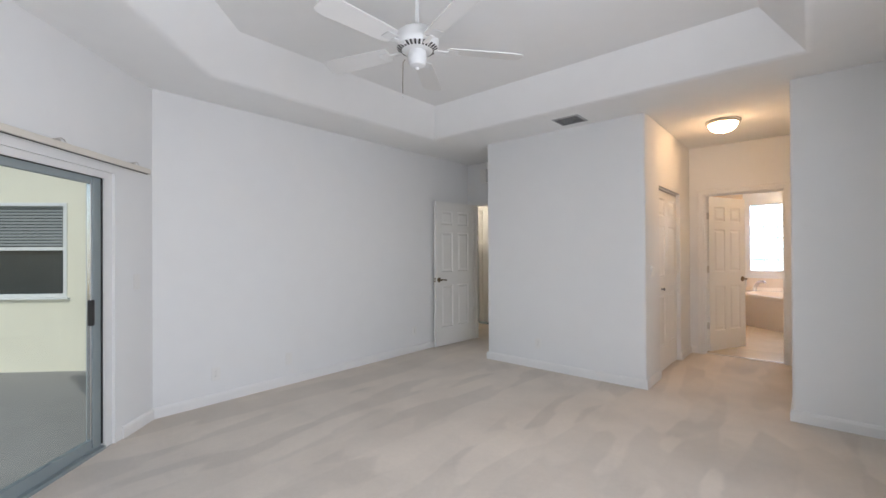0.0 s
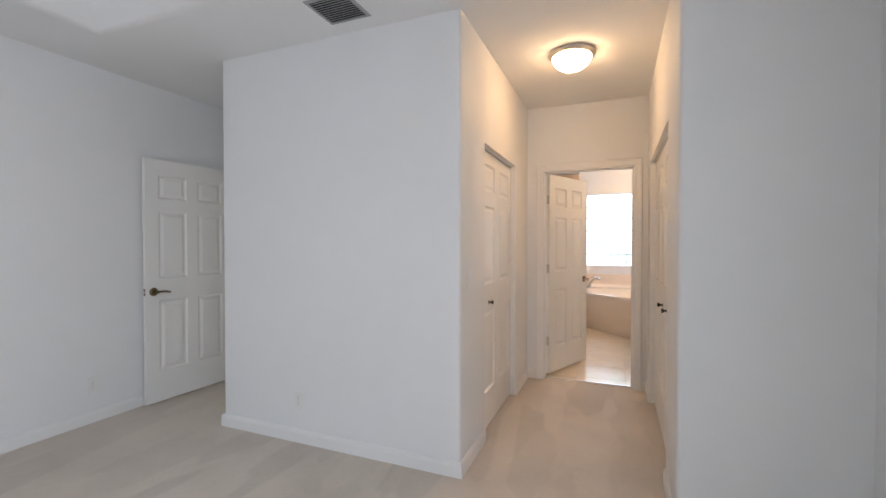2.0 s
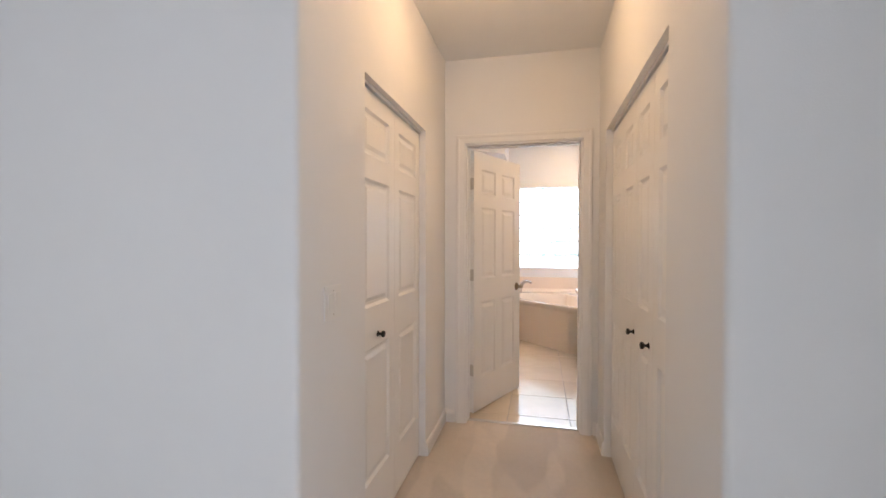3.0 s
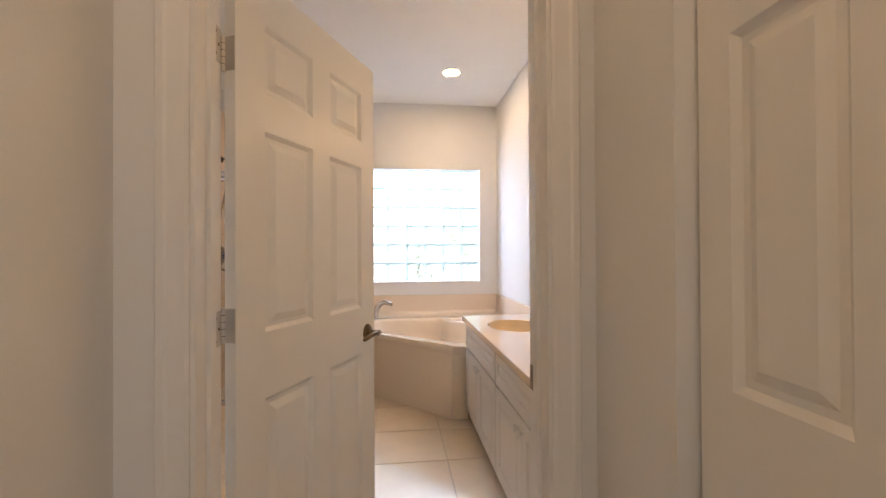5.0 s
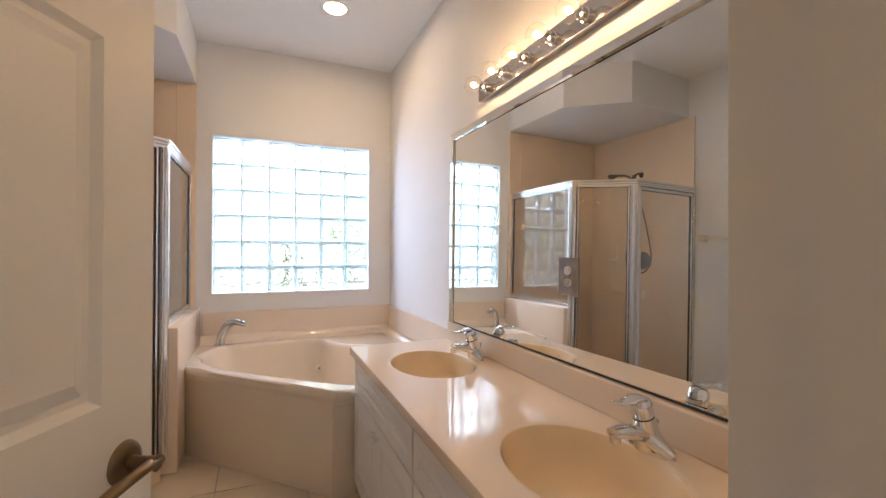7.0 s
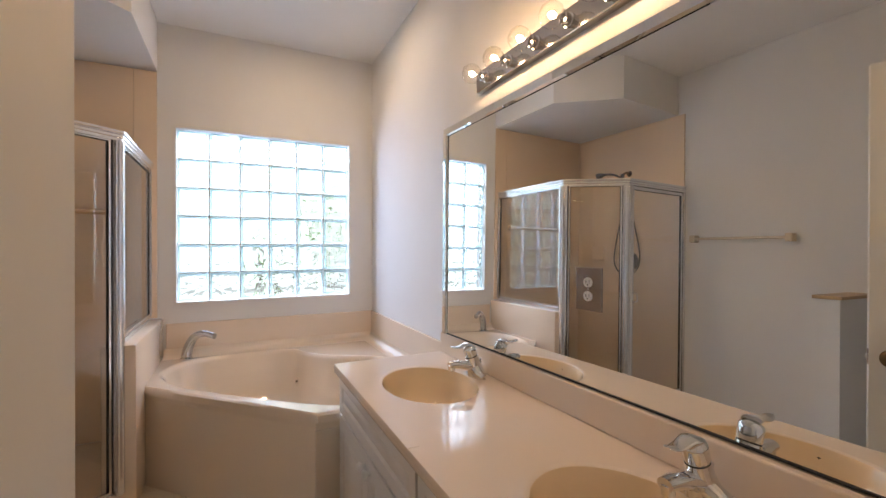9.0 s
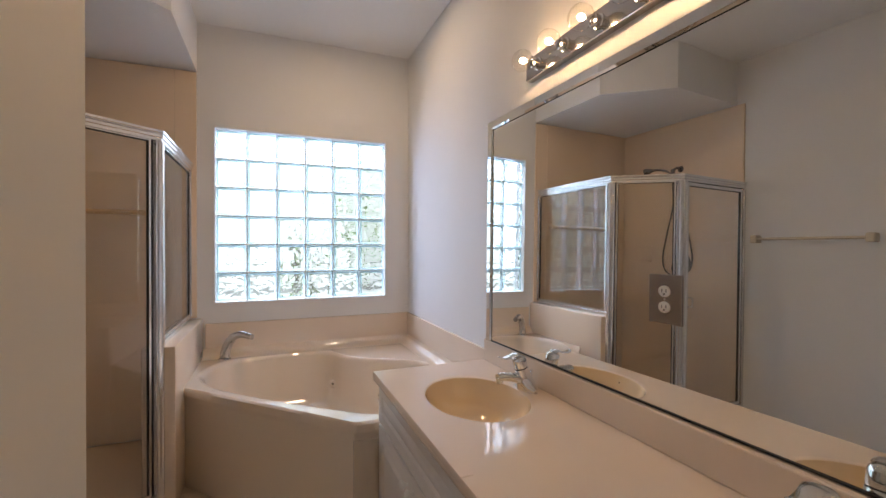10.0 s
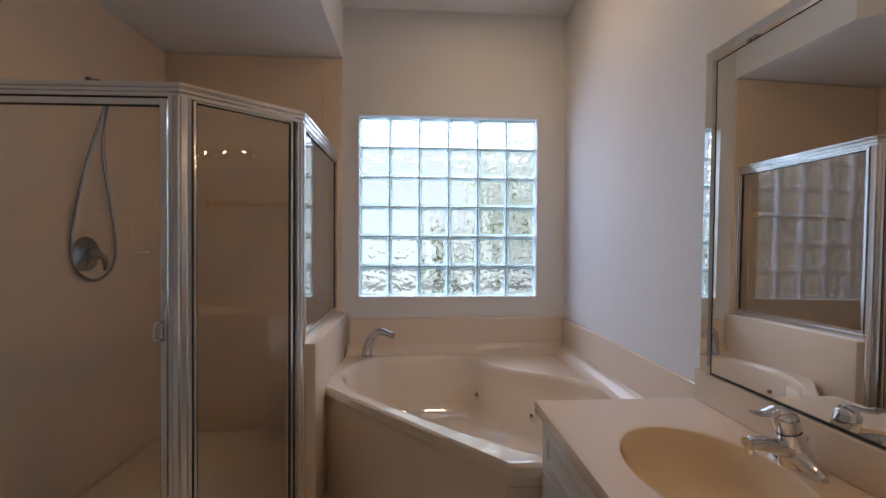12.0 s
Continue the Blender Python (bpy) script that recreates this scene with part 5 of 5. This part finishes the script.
part("backsplash", B(0.896, 0.9345, VY0, 8.724, ZT + 0.0005, 0.896, 0.005), MARBLE, top, "cream marble backsplash")


def faucet(x, y):
    f = thing("basin_faucet", "chrome single-lever basin faucet on the counter", "faucet", "basin faucets", at=pose(x, y, ZT))
    bm = prism(bmesh.new(), [(0.026 * math.cos(a), 0.078 * math.sin(a)) for a in [2 * math.pi * k / 28 for k in range(28)]], 0, 0.007)
    bmesh.ops.bevel(bm, geom=[e for e in bm.edges if all(v.co.z > 0.006 for v in e.verts)], offset=0.003, segments=2, affect="EDGES")
    part("base_plate", bm, CHROME, f, "", 50)
    for s in (-1, 1):
        part("wing", tube(bmesh.new(), bend([(0.0, s * 0.074, 0.006), (-0.002, s * 0.048, 0.014), (-0.004, 0.0, 0.034)], 5), [0.0125 + 0.0018 * k for k in range(11)], 14, 0.85), CHROME, f, "", 60)
    tip = pose(0.008, 0, 0, 0, -17, 0)
    part("body", lathe(bmesh.new(), [(0.038, 0.010), (0.034, 0.030), (0.029, 0.052), (0.0265, 0.086), (0.0, 0.088)], 24, tip), CHROME, f, "", 40)
    part("collar", lathe(bmesh.new(), [(0.0235, 0.0858), (0.0256, 0.0865), (0.0256, 0.0892), (0.0235, 0.090)], 24, tip), SLOT, f)
    part("cap", lathe(bmesh.new(), [(0.0255, 0.0895), (0.027, 0.094), (0.027, 0.118), (0.0245, 0.129), (0.015, 0.135), (0.0, 0.136)], 24, tip), CHROME, f, "", 50)
    sp = part("spout", tube(bmesh.new(), bend([(-0.004, 0, 0.032), (-0.050, 0, 0.048), (-0.092, 0, 0.056), (-0.120, 0, 0.056)], 6), [0.027 - 0.0005 * k for k in range(19)], 16, 0.75), CHROME, f, "", 60)
    part("aerator", lathe(bmesh.new(), [(0.0, 0.056), (0.0135, 0.054), (0.0135, 0.034), (0.011, 0.032), (0.0, 0.032)], 16, Matrix.Translation((-0.110, 0, 0))), CHROME, sp, "", 40)
    part("lever", tube(bmesh.new(), bend([(-0.022, 0, 0.131), (-0.044, 0, 0.134), (-0.070, 0, 0.127), (-0.094, 0, 0.125), (-0.116, 0, 0.132)], 4), [0.021, 0.0225, 0.023, 0.0225, 0.022, 0.021, 0.020, 0.019, 0.018, 0.0175, 0.017, 0.0165, 0.016, 0.015, 0.0135, 0.011, 0.006], 16, 0.26), CHROME, f, "", 60)
    part("lift_rod", tube(bmesh.new(), [(0.030, 0, 0.005), (0.030, 0, 0.060)], 0.0028, 8), CHROME, f)
    part("rod_knob", lathe(bmesh.new(), [(0, 0.058), (0.006, 0.060), (0.006, 0.068), (0, 0.071)], 10, Matrix.Translation((0.030, 0, 0))), CHROME, f, "", 40)


faucet(0.848, 8.290)
faucet(0.838, 7.315)

# ---------------------------------------------------------------- mirror, light bar, can light
MY0, MY1, MZ0, MZ1, MX = 6.95, 8.69, 0.899, 1.938, 0.915
# the pane hangs a little out of true: its far end and its foot stand off the wall
LEAN = Matrix.Translation((MX, 7.8, 1.4)) @ pose(0, 0, 0, 0, 0.57, 1.05) @ Matrix.Translation((-MX, -7.8, -1.4))
mir = thing("wall_mirror", "wide clear wall mirror above the vanity counter", "mirror", at=LEAN)
part("glass", B(MX, MX + 0.006, MY0 + 0.050, MY1 - 0.050, MZ0 + 0.005, MZ1 - 0.050), MIRROR, mir, "clear silvered mirror pane")
part("backing", B(MX + 0.007, MX + 0.012, MY0 + 0.004, MY1 - 0.004, MZ0 + 0.004, MZ1 - 0.004), SLOT, mir)
STRIP = [(0.0, -0.006), (0.0, 0.004), (0.010, 0.013), (0.040, 0.013), (0.0475, 0.007), (0.0475, -0.006)]
TOWEST = Matrix(((0, 0, -1, MX + 0.004), (-1, 0, 0, 0), (0, 1, 0, 0), (0, 0, 0, 1)))
bm = sweep(bmesh.new(), [(-MY0, MZ0), (-MY0, MZ1), (-MY1, MZ1), (-MY1, MZ0)], [(d, h) for d, h in STRIP], TOWEST)
part("edge_strip", bm, MIRROR, mir, "bevelled mirror edge strips")
part("bottom_channel", B(MX - 0.004, MX + 0.006, MY0 + 0.05, MY1 - 0.05, MZ0 + 0.0, MZ0 + 0.0045), SLOT, mir, "thin dark channel")

op = thing("mirror_outlet", "steel plate with a white duplex outlet on the mirror", "wall outlet", at=LEAN @ Matrix(((0, 0, -1, MX - 0.0005), (-1, 0, 0, 7.713), (0, 1, 0, 1.200), (0, 0, 0, 1))))
part("plate", B(-0.050, 0.050, -0.066, 0.066, 0, 0.004, 0.0015), STEEL, op, "brushed steel plate")
for dy in (-0.021, 0.021):
    r = part("receptacle", prism(bmesh.new(), [(0.0175 * math.cos(a), dy + 0.0155 * math.sin(a)) for a in [2 * math.pi * k / 18 for k in range(18)]], 0.004, 0.0065), PLASTIC, op, "white outlet face")
    for dx in (-0.0065, 0.0065):
        part("slot", B(dx - 0.0012, dx + 0.0012, dy - 0.003, dy + 0.006, 0.0065, 0.0069), SLOT, r)
    part("ground_hole", B(-0.0025, 0.0025, dy - 0.010, dy - 0.005, 0.0065, 0.0069), SLOT, r)
part("screw", lathe(bmesh.new(), [(0.0035, 0.004), (0.003, 0.0055), (0, 0.0056)], 10), NICKEL, op)

bar = thing("vanity_light_bar", "polished metal light bar with eight clear globe bulbs", "wall light")
BY1, BN, BP = 8.366, 8, 0.166
BY0 = BY1 - BN * BP
BAR = [(0.0, 0.0), (0.0, 0.027), (0.002, 0.030), (0.006, 0.030), (0.080, 0.030), (0.084, 0.030), (0.086, 0.027), (0.086, 0.0)]
bm = bmesh.new()
TW = lambda d, h, y: (0.934 - h, y, 2.014 + d)
lo, hi = [bm.verts.new(TW(d, h, BY0)) for d, h in BAR], [bm.verts.new(TW(d, h, BY1)) for d, h in BAR]
bm.faces.new(lo), bm.faces.new(hi)
for k in range(len(BAR)):
    bm.faces.new((lo[k], lo[(k + 1) % 8], hi[(k + 1) % 8], hi[k]))
part("backplate", bm, mat("polished_nickel", (0.62, 0.58, 0.54), 0.10, 1.0, var=0.03), bar)
for k in range(BN):
    m = Matrix(((0, 0, -1, 0.904), (-1, 0, 0, BY1 + 0.001 - (k + 0.5) * BP), (0, 1, 0, 2.056), (0, 0, 0, 1)))
    so = part("socket", lathe(bmesh.new(), [(0.024, 0.0), (0.024, 0.004), (0.0195, 0.006), (0.0195, 0.026), (0.017, 0.028), (0.0, 0.028)], 22, m), CHROME, bar, "", 40)
    gl = part("globe", lathe(bmesh.new(), [(0.013, 0.028), (0.015, 0.034), (0.028, 0.042), (0.038, 0.056), (0.041, 0.073), (0.037, 0.091), (0.025, 0.105), (0.010, 0.111), (0.0, 0.112)], 24, m), BULBGLASS, so, "clear glass globe bulb", 60)
    gl.visible_shadow = False
    part("filament", lathe(bmesh.new(), [(0.0, 0.057), (0.008, 0.061), (0.011, 0.070), (0.008, 0.079), (0.0, 0.083)], 10, m), FILAMENT, so, "glowing filament", 60)

can = thing("recessed_light", "lit recessed can light in the bathroom ceiling", "ceiling light", at=pose(0.375, 9.44, H_BATH))
part("trim_ring", lathe(bmesh.new(), [(0.075, -0.001), (0.098, -0.003), (0.100, -0.0005), (0.075, 0.0)], 36), WHITEM, can, "white trim ring", 40)
part("trim_step", lathe(bmesh.new(), [(0.070, -0.001), (0.076, -0.005), (0.078, -0.002), (0.072, -0.0005)], 36), WHITEM, can, "", 40)
part("lens", lathe(bmesh.new(), [(0.072, -0.0015), (0.0, -0.002)], 36), CANLIT, can, "lit lens")

# ---------------------------------------------------------------- floor tiles
GP = 0.457
tiles = {}
for i in range(-5, 3):
    for j in range(-3, 7):
        x0, x1, y0, y1 = 0.163 + i * GP + 0.003, 0.163 + (i + 1) * GP - 0.003, 7.71 + j * GP + 0.003, 7.71 + (j + 1) * GP - 0.003
        x0, x1, y0, y1 = max(x0, -1.718), min(x1, 0.933), max(y0, 6.648), min(y1, 10.295)
        if x1 - x0 < 0.02 or y1 - y0 < 0.02:
            continue
        key = (round(x1 - x0, 4), round(y1 - y0, 4))
        if key not in tiles:
            tiles[key] = finish(B(-key[0] / 2, key[0] / 2, -key[1] / 2, key[1] / 2, -0.006, 0.0, 0.0015), "tile", TILE)
        o = new("tile", tiles[key])
        o.parent, o.location = bath_floor, ((x0 + x1) / 2, (y0 + y1) / 2, 0)
